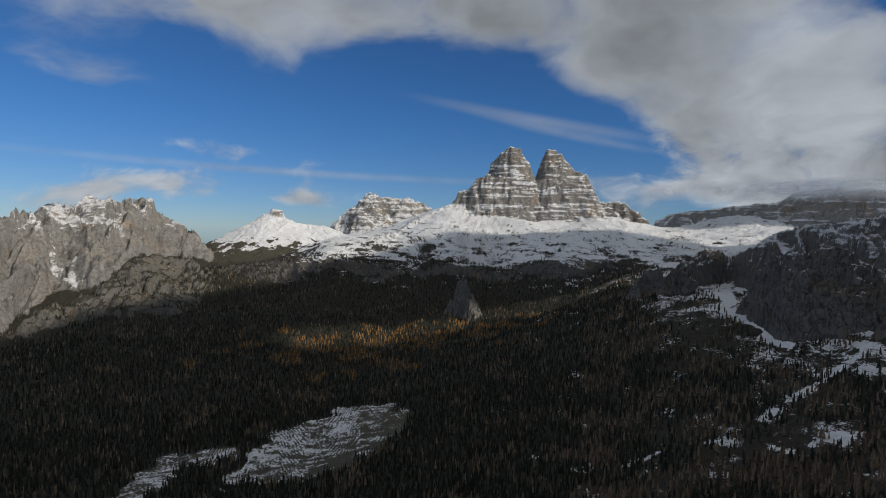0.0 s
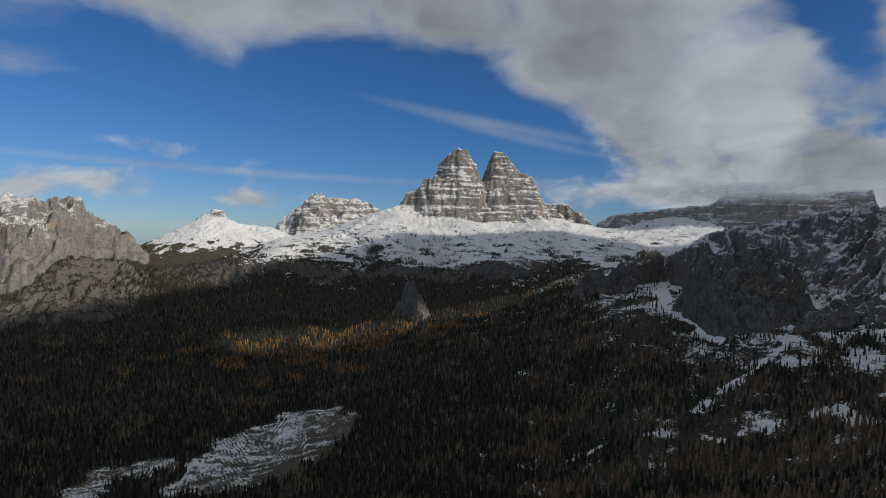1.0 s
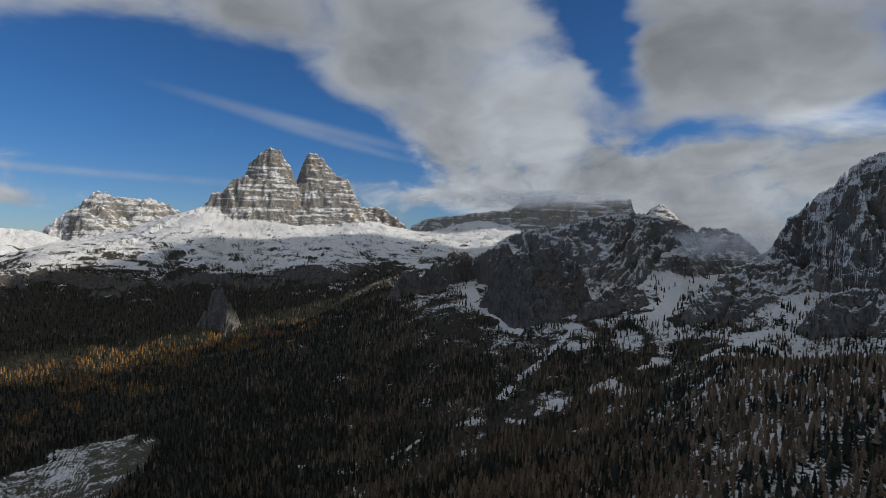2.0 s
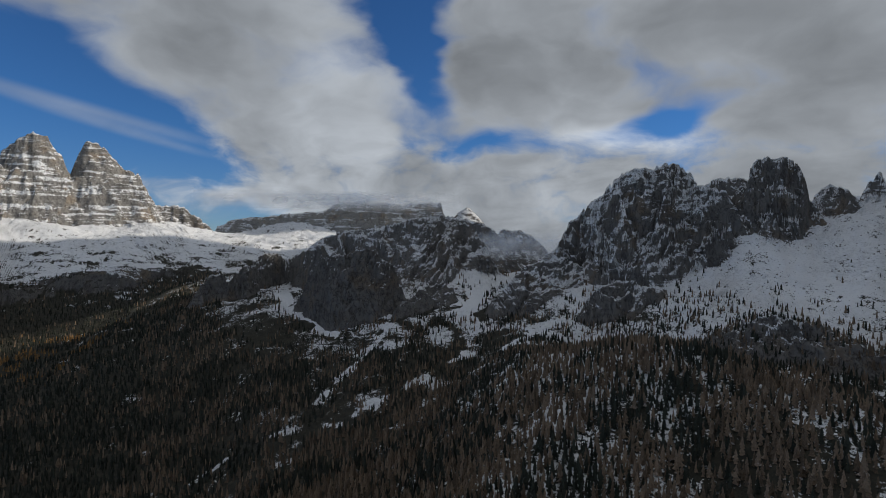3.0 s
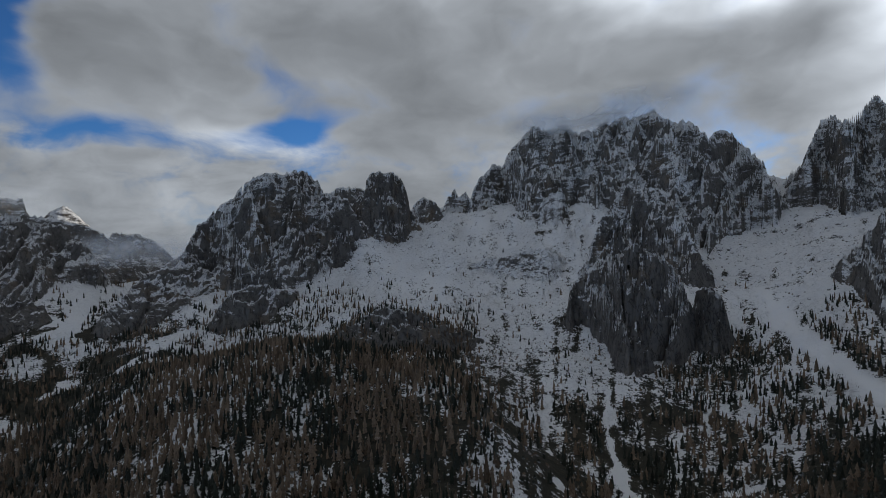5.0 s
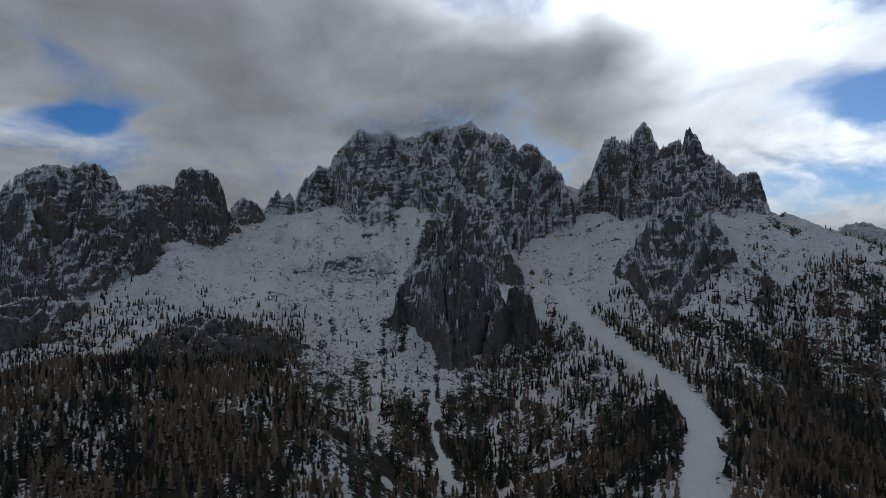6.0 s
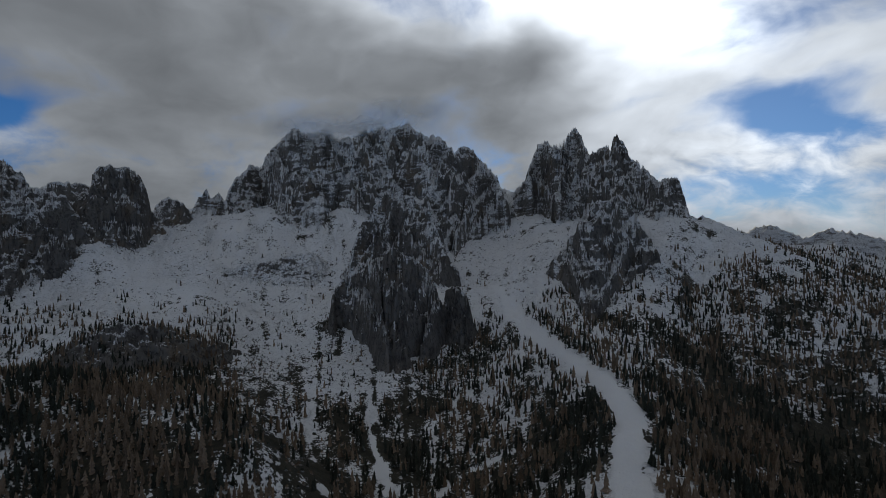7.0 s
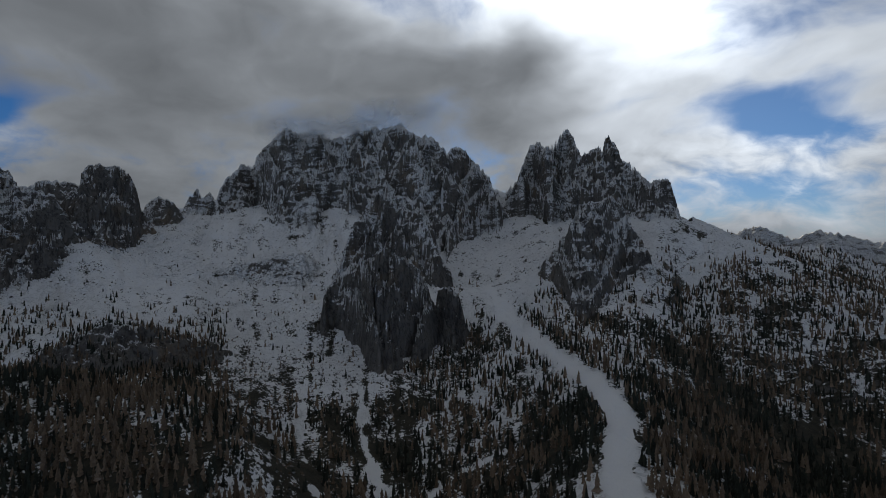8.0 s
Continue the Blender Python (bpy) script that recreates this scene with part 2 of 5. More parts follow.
MIST = mist_material()

# ---- the relief: spot heights give the broad form, crest lines carry the rock ----
SPOT_LIST, CRAG_LIST = [], []


def spots(points):
    """Spot heights of one stretch of country: x, y, height."""
    SPOT_LIST.extend(points)


def crag(kind, crest, front, back, cap, rib, ribscale, jag, terr, period, bare=1.0, sharp=0.5, layers=0.0, pale=0.0, chip=0.13, dust=0.0):
    """A rock ridge: its crest line and how steeply it falls on the two sides, its ribs, notches and ledges, in metres."""
    CRAG_LIST.append((kind, np.array(crest, float), dict(front=front, back=back, cap=cap, rib=rib, ribscale=ribscale, jag=jag, terr=terr, period=period, bare=bare, sharp=sharp, layers=layers, pale=pale, chip=chip, dust=dust)))


def face(kind, rows, rib, ribscale, jag, terr, period, tilt=0.0, bare=1.0, layers=0.0, pale=0.0, back=1.3, swell=1.0, dust=0.0):
    """A rock wall: along a bearing, the distance and height of its crest, then of its foot. tilt leans its ribs; swell rounds it."""
    CRAG_LIST.append((kind, np.array(rows, float), dict(face=True, rib=rib, ribscale=ribscale, jag=jag, terr=terr, period=period, tilt=tilt, bare=bare, layers=layers, pale=pale, back=back, swell=swell, dust=dust)))


spots([
        (642, 558, 207), (671, 436, 247), (721, 346, 268), (709, 244, 270), (682, 157, 251), (615, 76, 252), (500, 17, 230), (393, 275,
        212), (425, 147, 205), (360, 429, 148), (440, 8, 207), (881, 430, 222), (839, 545, 209), (904, 294, 227), (755, 656, 178)])
spots([
        (1015, 540, 236), (1046, 587, 253), (1132, 735, 298), (1192, 911, 300), (1159, 468, 291), (1331, 433, 349), (1433, 444, 431),
        (1510, 349, 427), (1413, 326, 390), (1496, 105, 390), (1249, -44, 299), (996, -85, 238), (934, 175, 239), (1007, 298, 273), (1347,
        -89, 332), (1877, 297, 533), (1836, 225, 516), (1750, 31, 492), (1699, -45, 465), (1743, -153, 529), (1734, -238, 553)])
spots([
        (620, 15, 194), (517, -57, 175), (847, -71, 216), (457, -203, 178), (783, -164, 209), (819, -136, 214), (866, -244, 225), (873,
        -290, 226), (919, -340, 241), (1026, -92, 252), (1081, -393, 312), (1236, -402, 355), (1162, -460, 328), (1406, -523, 410), (1627,
        -644, 479), (1887, -801, 612)])
spots([
        (1329, -695, 437), (1458, -772, 475), (1010, -435, 302), (825, -406, 261), (673, -394, 247), (566, -376, 243), (498, -352, 237),
        (429, -328, 230), (370, -256, 225), (955, -547, 337), (815, -488, 287), (772, -500, 276), (790, -545, 296), (936, -668, 356),
        (856, -691, 346), (688, -500, 265)])
spots([
        (813, -813, 263), (755, -1058, 263), (542, -655, 198), (391, -506, 163), (460, -445, 198), (1040, -937, 454), (1117, -1145, 434),
        (1150, -1319, 388), (1123, -1407, 312), (1478, -1891, 387), (1332, -1875, 364), (1089, -1677, 302), (1506, -1672, 321), (1500,
        -2598, 85), (2051, -2051, 197), (2957, -3524, 239)])
spots([
        (718, 1541, 248), (676, 1283, 212), (690, 1042, 189), (804, 1022, 227), (748, 873, 212), (1010, 896, 251), (1172, 936, 285), (606,
        596, 171), (470, 708, 129), (344, 831, 74), (263, 808, 53), (797, 605, 222), (1200, 2078, 295), (1543, 1839, 295), (1915, 1607,
        203), (2205, 1378, 264), (1019, 1074, 281), (1187, 1146, 325), (886, 1019, 244), (3524, 2957, 320), (2819, 1026, 295)])
spots([
        (-1145, 1389, 21), (-758, 1236, 1), (-483, 1630, 60), (36, 1600, 80), (382, 1656, 149), (638, 1896, 236), (-440, 931, 3), (-301,
        827, -3), (-95, 1176, 12), (-74, 937, 9), (-314, 1075, 3), (124, 1143, 53), (85, 745, 44), (370, 820, 95), (-636, 772, 6), (-435,
        765, 14)])
spots([
        (-524, 2342, 270), (-404, 2366, 249), (-201, 2341, 199), (44, 2500, 273), (305, 2481, 251), (580, 2534, 291), (793, 2371, 282),
        (-336, 2124, 144), (38, 2200, 153), (268, 2184, 142), (468, 2201, 175), (71, 3399, 543), (224, 3292, 486), (396, 3276, 481), (592,
        3196, 462), (709, 3120, 445), (914, 3275, 501), (253, 2889, 349), (-184, 3195, 439), (-70, 3349, 511), (-261, 2989, 369), (-460,
        2661, 320), (-594, 2531, 291), (1290, 3361, 463), (2064, 3191, 466), (1226, 2628, 349), (1498, 2940, 412), (1607, 4417, 449),
        (2696, 3850, 466), (410, 4682, 482)])
spots([
        (-1498, 2246, 140), (-1515, 1989, 49), (-1395, 2991, 250), (-992, 2831, 201), (-999, 2616, 155), (-993, 1620, 68), (-950, 1873,
        82), (-899, 2225, 194), (-1336, 1620, 15), (-634, 2211, 158), (-605, 2426, 251), (-1573, 4323, 239), (-2957, 3524, 239), (-626,
        4456, 361)])
spots([(0, 10, 250), (0, -300, 230), (0, -1200, 300), (0, -3500, 500), (-707, -707, 150), (-2475, -2475, 400), (-1000, 0, 20), (-3500, 0, 300), (-1229, 860, 20), (-3277, 2294, 250), (0, 350, 195), (193, 230, 225), (250, 0, 240), (192, -161, 250), (-354, 354, 70)])

crag('grassy_spur/crest', [
        (-1368, 1659, 36), (-1302, 1785, 113), (-1249, 1873, 132), (-1196, 1952, 196), (-1152, 2012, 262), (-1114, 2061, 281), (-1060,
        2125, 263), (-998, 2191, 240), (-914, 2273, 194)], front=0.62, back=0.9, cap=0, rib=90, ribscale=230, jag=14, terr=0.4, period=38, bare=0.36, pale=0.45)
crag('table_mountain/snow_cap', [
        (-1384, 3215, 290), (-1311, 3245, 351), (-1163, 3301, 431), (-1076, 3331, 467), (-1000, 3354, 461), (-906, 3381, 424), (-752,
        3418, 412), (-662, 3437, 382)], front=0.5, back=0.6, cap=10, rib=24, ribscale=200, jag=3, terr=0.12, period=75, pale=0.6, bare=0.4)
crag('table_mountain/summit_tower', [
        (-1137, 3321, 458), (-1102, 3332, 483), (-1070, 3343, 480), (-1058, 3347, 513), (-1017, 3359, 507), (-1009, 3362, 467)], front=3, back=3, cap=14, rib=6, ribscale=40, jag=5, terr=0, period=40, pale=0.5)
crag('far_peak/summit', [
        (-915, 4304, 354), (-847, 4318, 431), (-772, 4332, 523), (-666, 4349, 638), (-597, 4359, 692), (-483, 4373, 654), (-322, 4388,
        661), (-184, 4396, 623), (-92, 4399, 577), (38, 4400, 515)], front=1, back=1, cap=0, rib=90, ribscale=220, jag=22, terr=0.4, period=45, pale=0.9, layers=0.6)
crag('twin_peak/lower_wall', [
        (70, 3479, 582), (91, 3479, 662), (164, 3476, 680), (212, 3474, 741), (273, 3469, 766), (580, 3431, 729), (724, 3404, 729), (912,
        3358, 704), (936, 3352, 656), (959, 3345, 595)], front=2.1, back=1.6, cap=5, rib=30, ribscale=140, jag=20, terr=0.85, period=30, layers=1, pale=0.75)
crag('twin_peak/tower', [
        (292, 3548, 774), (307, 3547, 850), (378, 3540, 932), (434, 3533, 970), (489, 3526, 945), (545, 3518, 862), (575, 3513, 762)], front=2.2, back=2.2, cap=3, rib=26, ribscale=110, jag=14, terr=0.85, period=30, layers=1, pale=0.75)
crag('twin_peak/tower', [
        (632, 3530, 777), (641, 3528, 872), (672, 3521, 955), (744, 3502, 929), (799, 3487, 858), (847, 3473, 807), (918, 3450, 775),
        (942, 3443, 700)], front=2.2, back=2.2, cap=3, rib=26, ribscale=110, jag=14, terr=0.85, period=30, layers=1, pale=0.75)
crag('twin_peak/snow_ridge', [
        (-558, 2519, 292), (-468, 2710, 328), (-261, 2989, 384), (-181, 3145, 449), (-70, 3329, 516), (18, 3420, 561), (72, 3459, 581)], front=0.5, back=0.55, cap=0, rib=46, ribscale=90, jag=9, terr=0.2, period=24, bare=0.45, pale=0.6)
crag('toothed_ridge/crest', [
        (1095, 3795, 642), (1201, 3763, 642), (1260, 3744, 628), (1312, 3726, 572), (1351, 3712, 559), (1416, 3688, 503)], front=1.8, back=1.8, cap=0, rib=24, ribscale=70, jag=22, terr=0.3, period=40)
crag('plateau_knoll/crest', [
        (1680, 3685, 485), (1839, 3609, 534), (1963, 3542, 556), (2086, 3472, 527), (2206, 3397, 492)], front=0.35, back=0.5, cap=0, rib=40, ribscale=150, jag=8, terr=0.6, period=22, bare=0.6)
# pale rock colour here imitates the haze in front of the mesa
crag('mesa/wall', [
        (1723, 4265, 528), (1842, 4215, 585), (2188, 4046, 625), (2465, 3884, 673), (2499, 3862, 714), (2512, 3854, 738), (2736, 3698,
        754), (2957, 3524, 730), (3195, 3309, 746), (3236, 3270, 609)], front=1.6, back=1.5, cap=20, rib=60, ribscale=260, jag=10, terr=0.7, period=60, pale=1.0, layers=0.7, bare=0.72)
crag('snow_pyramid/summit', [
        (3193, 3171, 604), (3242, 3120, 683), (3280, 3080, 723), (3307, 3052, 699), (3360, 2994, 589), (3422, 2923, 518)], front=1, back=1, cap=0, rib=30, ribscale=90, jag=8, terr=0.5, period=40)
crag('dark_ridge/crest', [
        (2431, 2518, 596), (2539, 2409, 571), (2613, 2328, 541), (2657, 2278, 516), (2708, 2217, 449), (2739, 2179, 363)], front=1.3, back=1.3, cap=0, rib=40, ribscale=150, jag=14, terr=0.3, period=40)
crag('dark_ridge/crest', [
        (3073, 2560, 463), (3100, 2528, 526), (3173, 2435, 519), (3236, 2351, 463), (3285, 2283, 379), (3316, 2237, 316)], front=1.3, back=1.3, cap=0, rib=40, ribscale=150, jag=14, terr=0.3, period=40)
crag('dark_ridge/crest', [
        (2949, 2065, 337), (3053, 1908, 463), (3179, 1690, 526), (3338, 1349, 589), (3493, 871, 589)], front=1, back=1.3, cap=0, rib=40, ribscale=150, jag=14, terr=0.3, period=40)
crag('rock_hummock/crest', [
        (919, 272, 262), (925, 231, 293), (929, 181, 287), (931, 139, 264)], front=0.9, back=0.4, cap=10, rib=20, ribscale=45, jag=6, terr=0.4, period=16, dust=-0.1)
crag('rock_step/crest', [
        (1395, 134, 356), (1405, 74, 375), (1413, 0, 385), (1418, -74, 405)], front=0.8, back=0.4, cap=4, rib=12, ribscale=40, jag=6, terr=0.2, period=20)
face('cliff_ridge/pinnacle_crest', [
        (19.61, 1699, 253, 1677, 215), (20.1, 1708, 276, 1672, 215), (20.95, 1719, 305, 1670, 222), (21.97, 1725, 316, 1674, 229), (22.61, 1699, 284,
        1672, 237), (23.12, 1700, 307, 1657, 234), (23.96, 1706, 330, 1647, 230), (24.75, 1724, 336, 1666, 239), (25.55, 1795, 366, 1725, 247),
        (26.91, 1872, 370, 1808, 260), (27.91, 1908, 354, 1859, 271), (28.85, 1856, 361, 1813, 289), (30.54, 1741, 385, 1700, 316), (31.68, 1664, 403,
        1620, 329)], rib=26, ribscale=55, jag=8, terr=0.3, period=24, tilt=0.5, dust=-0.15)
face('cliff_ridge/crest', [
        (30.26, 2009, 383, 1918, 315), (31.67, 2042, 425, 1909, 326), (33.4, 2036, 447, 1851, 309), (35.73, 1943, 456, 1708, 281), (38.7, 1862, 471,
        1539, 228), (40.49, 1785, 486, 1440, 227), (41.99, 1768, 493, 1423, 234), (43.19, 1767, 501, 1448, 262), (44.4, 1769, 490, 1500, 289), (45.3,
        1796, 481, 1567, 309), (46.21, 1839, 479, 1630, 323), (47.12, 1836, 468, 1676, 347), (48.33, 1769, 428, 1696, 374), (49.25, 1723, 383, 1700,
        365)], rib=60, ribscale=110, jag=9, terr=0.4, period=36, pale=0.1, tilt=0.9, dust=-0.02)
face('cliff_ridge/cliff', [
        (29.74, 1470, 268, 1453, 225), (30.45, 1458, 331, 1410, 215), (31.41, 1412, 359, 1344, 196), (32.55, 1367, 368, 1290, 181), (34.0, 1345, 376,
        1268, 190), (35.76, 1344, 390, 1269, 209), (36.82, 1343, 386, 1272, 215), (37.84, 1337, 365, 1275, 217), (38.86, 1340, 354, 1287, 227),
        (39.65, 1346, 326, 1306, 232), (40.33, 1338, 279, 1323, 241)], rib=13, ribscale=50, jag=6, terr=0.2, period=34, tilt=-0.7, dust=-0.24)
face('low_crag/crest', [
        (39.39, 1276, 251, 1238, 216), (41.18, 1316, 281, 1262, 233), (42.97, 1366, 298, 1296, 235), (44.48, 1398, 304, 1333, 245), (45.39, 1392, 290,
        1363, 263)], rib=20, ribscale=60, jag=8, terr=0.3, period=25)
face('low_crag/crest', [
        (49.71, 1293, 271, 1274, 254), (51.01, 1327, 305, 1234, 221), (52.06, 1331, 328, 1214, 223), (53.12, 1341, 349, 1236, 255), (55.3, 1380, 369,
        1268, 268), (56.96, 1410, 374, 1302, 277), (58.37, 1415, 359, 1348, 299), (59.34, 1409, 338, 1386, 317)], rib=24, ribscale=60, jag=7, terr=0.4, period=22)
face('round_peak/summit', [
        (56.13, 1410, 388, 1400, 371), (56.8, 1440, 424, 1406, 365), (57.52, 1491, 466, 1423, 350), (58.54, 1527, 490, 1433, 329), (59.57, 1537, 523,
        1413, 311), (60.95, 1517, 543, 1377, 306), (61.59, 1502, 573, 1342, 303), (62.82, 1493, 596, 1311, 287), (64.47, 1483, 607, 1293, 284),
        (65.77, 1488, 606, 1301, 288), (66.96, 1517, 620, 1335, 311), (67.74, 1550, 624, 1377, 330), (68.46, 1554, 613, 1400, 352), (69.12, 1549, 595,
        1398, 338), (69.72, 1531, 567, 1393, 332), (70.74, 1536, 556, 1408, 337), (71.95, 1524, 547, 1430, 387)], rib=44, ribscale=85, jag=6, terr=0.5, period=26, tilt=0.25, dust=0.04)
face('round_peak/rib', [
        (59.22, 1193, 280, 1172, 248), (59.91, 1202, 303, 1158, 238), (60.95, 1205, 318, 1146, 230), (62.23, 1216, 327, 1151, 229), (63.87, 1231, 328,
        1178, 248), (65.17, 1251, 317, 1218, 267), (66.84, 1262, 316, 1248, 295)], rib=24, ribscale=55, jag=6, terr=0.5, period=20, tilt=0.3)
face('stone_tower/tower', [
        (70.14, 1677, 570, 1602, 437), (70.74, 1658, 588, 1569, 428), (71.95, 1623, 591, 1532, 428), (73.16, 1600, 586, 1514, 431), (73.82, 1591, 577,
        1512, 434), (74.18, 1591, 574, 1514, 434)], rib=18, ribscale=45, jag=6, terr=0.4, period=24, dust=-0.15)
face('stone_tower/tower', [
        (73.88, 1549, 558, 1500, 428), (74.06, 1569, 609, 1499, 428), (74.54, 1582, 626, 1504, 422), (75.26, 1596, 636, 1516, 427), (76.17, 1605, 630,
        1527, 428), (76.95, 1616, 637, 1532, 419), (77.66, 1621, 620, 1542, 416), (78.14, 1635, 595, 1571, 427), (78.44, 1664, 568, 1616, 445),
        (78.62, 1679, 535, 1654, 469)], rib=22, ribscale=45, jag=6, terr=0.4, period=30, dust=-0.15)
face('stone_tower/tower', [
        (78.74, 1757, 528, 1737, 490), (79.21, 1762, 560, 1721, 480), (80.05, 1766, 576, 1712, 473), (80.76, 1778, 570, 1730, 479), (81.46, 1800, 558,
        1770, 500), (82.05, 1819, 539, 1802, 508), (82.4, 1825, 524, 1816, 508)], rib=14, ribscale=40, jag=5, terr=0.3, period=22, dust=-0.15)
face('craggy_massif/saddle_ridge', [
        (82.28, 1905, 557, 1882, 524), (82.87, 1945, 609, 1891, 528), (83.45, 1961, 624, 1898, 529), (83.92, 1939, 591, 1897, 528), (84.61, 1948, 612,
        1892, 528), (85.13, 1929, 585, 1891, 527), (85.47, 1961, 624, 1898, 530), (86.1, 2005, 670, 1916, 536), (86.9, 2041, 690, 1945, 546), (87.35,
        2092, 729, 1978, 558), (87.97, 2120, 732, 2009, 566), (88.47, 2140, 711, 2048, 573), (88.91, 2229, 786, 2098, 590), (89.47, 2268, 826, 2122,
        606), (90.35, 2288, 862, 2109, 593)], rib=26, ribscale=60, jag=12, terr=0.35, period=26)
face('craggy_massif/summit_wall', [
        (85.32, 2140, 618, 2107, 573), (85.86, 2168, 660, 2107, 578), (86.69, 2204, 714, 2107, 582), (87.4, 2224, 746, 2104, 585), (88.17, 2210, 750,
        2089, 586), (89.16, 2156, 736, 2042, 582), (89.74, 2123, 787, 1956, 562), (90.31, 2069, 816, 1851, 522), (91.06, 2026, 833, 1766, 482),
        (91.91, 2001, 841, 1726, 470), (93.17, 1987, 835, 1726, 483), (94.91, 1979, 841, 1746, 527), (96.36, 1954, 815, 1758, 550), (97.83, 1928, 806,
        1743, 556), (99.15, 1946, 839, 1717, 530)], rib=70, ribscale=100, jag=13, terr=0.35, period=32, tilt=0.2, dust=0.06)
face('craggy_massif/summit_wall', [
        (97.83, 1911, 802, 1727, 554), (99.15, 1903, 829, 1679, 527), (100.83, 1867, 833, 1611, 488), (102.15, 1817, 817, 1552, 460), (103.12, 1797,
        826, 1513, 442), (103.73, 1781, 829, 1487, 433), (104.32, 1735, 791, 1463, 424), (105.33, 1703, 769, 1436, 409), (106.54, 1691, 766, 1415,
        393), (107.74, 1692, 747, 1422, 382), (108.5, 1680, 705, 1459, 407), (109.11, 1734, 733, 1502, 420), (109.78, 1796, 753, 1546, 417), (110.54,
        1831, 738, 1608, 437), (111.6, 1865, 708, 1681, 460), (112.31, 1869, 689, 1734, 506), (113.01, 1831, 655, 1756, 553), (113.4, 1776, 601, 1759,
        579)], rib=70, ribscale=100, jag=13, terr=0.35, period=32, tilt=0.2, dust=0.06)
face('rock_buttress/upper_wall', [
        (97.03, 1318, 370, 1293, 330), (97.96, 1366, 439, 1305, 342), (98.76, 1401, 484, 1321, 355), (100.11, 1431, 534, 1328, 368), (101.62, 1435,
        558, 1316, 368), (103.12, 1409, 549, 1288, 354), (104.62, 1375, 536, 1254, 342), (105.8, 1329, 499, 1224, 330), (106.67, 1279, 447, 1202,
        324), (107.54, 1242, 400, 1191, 319)], rib=46, ribscale=70, jag=14, terr=0.4, period=26, tilt=-0.3)
face('rock_buttress/front_wall', [
        (94.96, 1053, 279, 1043, 258), (95.47, 1083, 333, 1040, 248), (96.42, 1084, 353, 1037, 260), (97.61, 1065, 366, 1014, 266), (98.93, 1026, 384,
        955, 243), (100.01, 977, 395, 885, 210), (100.92, 942, 401, 844, 205), (102.12, 935, 402, 840, 212), (103.32, 947, 396, 858, 218), (104.51,
        965, 384, 885, 223), (105.7, 992, 364, 922, 223), (106.39, 1008, 331, 964, 243), (106.9, 1015, 299, 996, 259)], rib=46, ribscale=60, jag=11, terr=0.6, period=26, tilt=-0.3, dust=0.06)
face('rock_buttress/pillar', [
        (106.88, 1000, 279, 988, 250), (107.28, 1004, 323, 971, 244), (108.02, 993, 339, 948, 230), (108.86, 982, 337, 934, 222), (109.57, 983, 322,
        942, 224), (110.02, 990, 295, 966, 238), (110.35, 995, 264, 987, 249)], rib=14, ribscale=36, jag=7, terr=0.35, period=22, dust=-0.2)
face('spire_group/snow_col', [
        (113.03, 2027, 613, 2018, 597), (113.45, 2054, 630, 2038, 603), (113.81, 2075, 645, 2056, 610), (114.28, 2028, 622, 2020, 610), (115.12, 1949,
        639, 1933, 611), (115.94, 1882, 643, 1867, 618), (116.31, 1888, 682, 1850, 615)], rib=40, ribscale=60, jag=9, terr=0.3, period=30)
face('spire_group/spire', [
        (115.94, 1864, 641, 1850, 616), (116.31, 1888, 682, 1850, 615), (116.8, 1932, 734, 1859, 606), (117.28, 1981, 777, 1873, 588), (117.81, 1976,
        795, 1833, 546), (118.45, 1895, 774, 1724, 474), (119.01, 1799, 742, 1642, 467), (119.59, 1807, 754, 1649, 477), (120.17, 1868, 784, 1702,
        493), (120.74, 1927, 822, 1744, 502), (121.19, 1935, 826, 1749, 501), (121.74, 1888, 788, 1721, 496), (122.16, 1820, 736, 1679, 490), (122.59,
        1773, 701, 1649, 484)], rib=40, ribscale=60, jag=9, terr=0.3, period=30)
face('spire_group/spire', [
        (122.16, 1796, 732, 1657, 488), (122.59, 1758, 699, 1635, 484), (123.15, 1740, 712, 1609, 482), (123.81, 1722, 716, 1587, 480), (124.26, 1713,
        729, 1570, 479), (124.57, 1679, 695, 1555, 478), (124.91, 1688, 732, 1542, 477), (125.29, 1685, 741, 1534, 476), (125.87, 1672, 717, 1536,
        478), (126.28, 1664, 685, 1548, 482), (126.69, 1663, 664, 1560, 485)], rib=40, ribscale=60, jag=9, terr=0.3, period=30)
face('spire_group/spire', [
        (126.28, 1671, 686, 1554, 482), (126.69, 1662, 664, 1560, 485), (127.21, 1656, 668, 1552, 486), (127.72, 1608, 631, 1524, 483), (128.42, 1557,
        601, 1488, 479), (129.23, 1516, 576, 1458, 475), (129.94, 1498, 576, 1439, 472), (130.54, 1498, 586, 1430, 469), (131.03, 1488, 570, 1430,
        468), (131.44, 1468, 529, 1433, 468), (131.86, 1446, 486, 1434, 465), (132.13, 1442, 467, 1434, 462)], rib=40, ribscale=60, jag=9, terr=0.3, period=30)
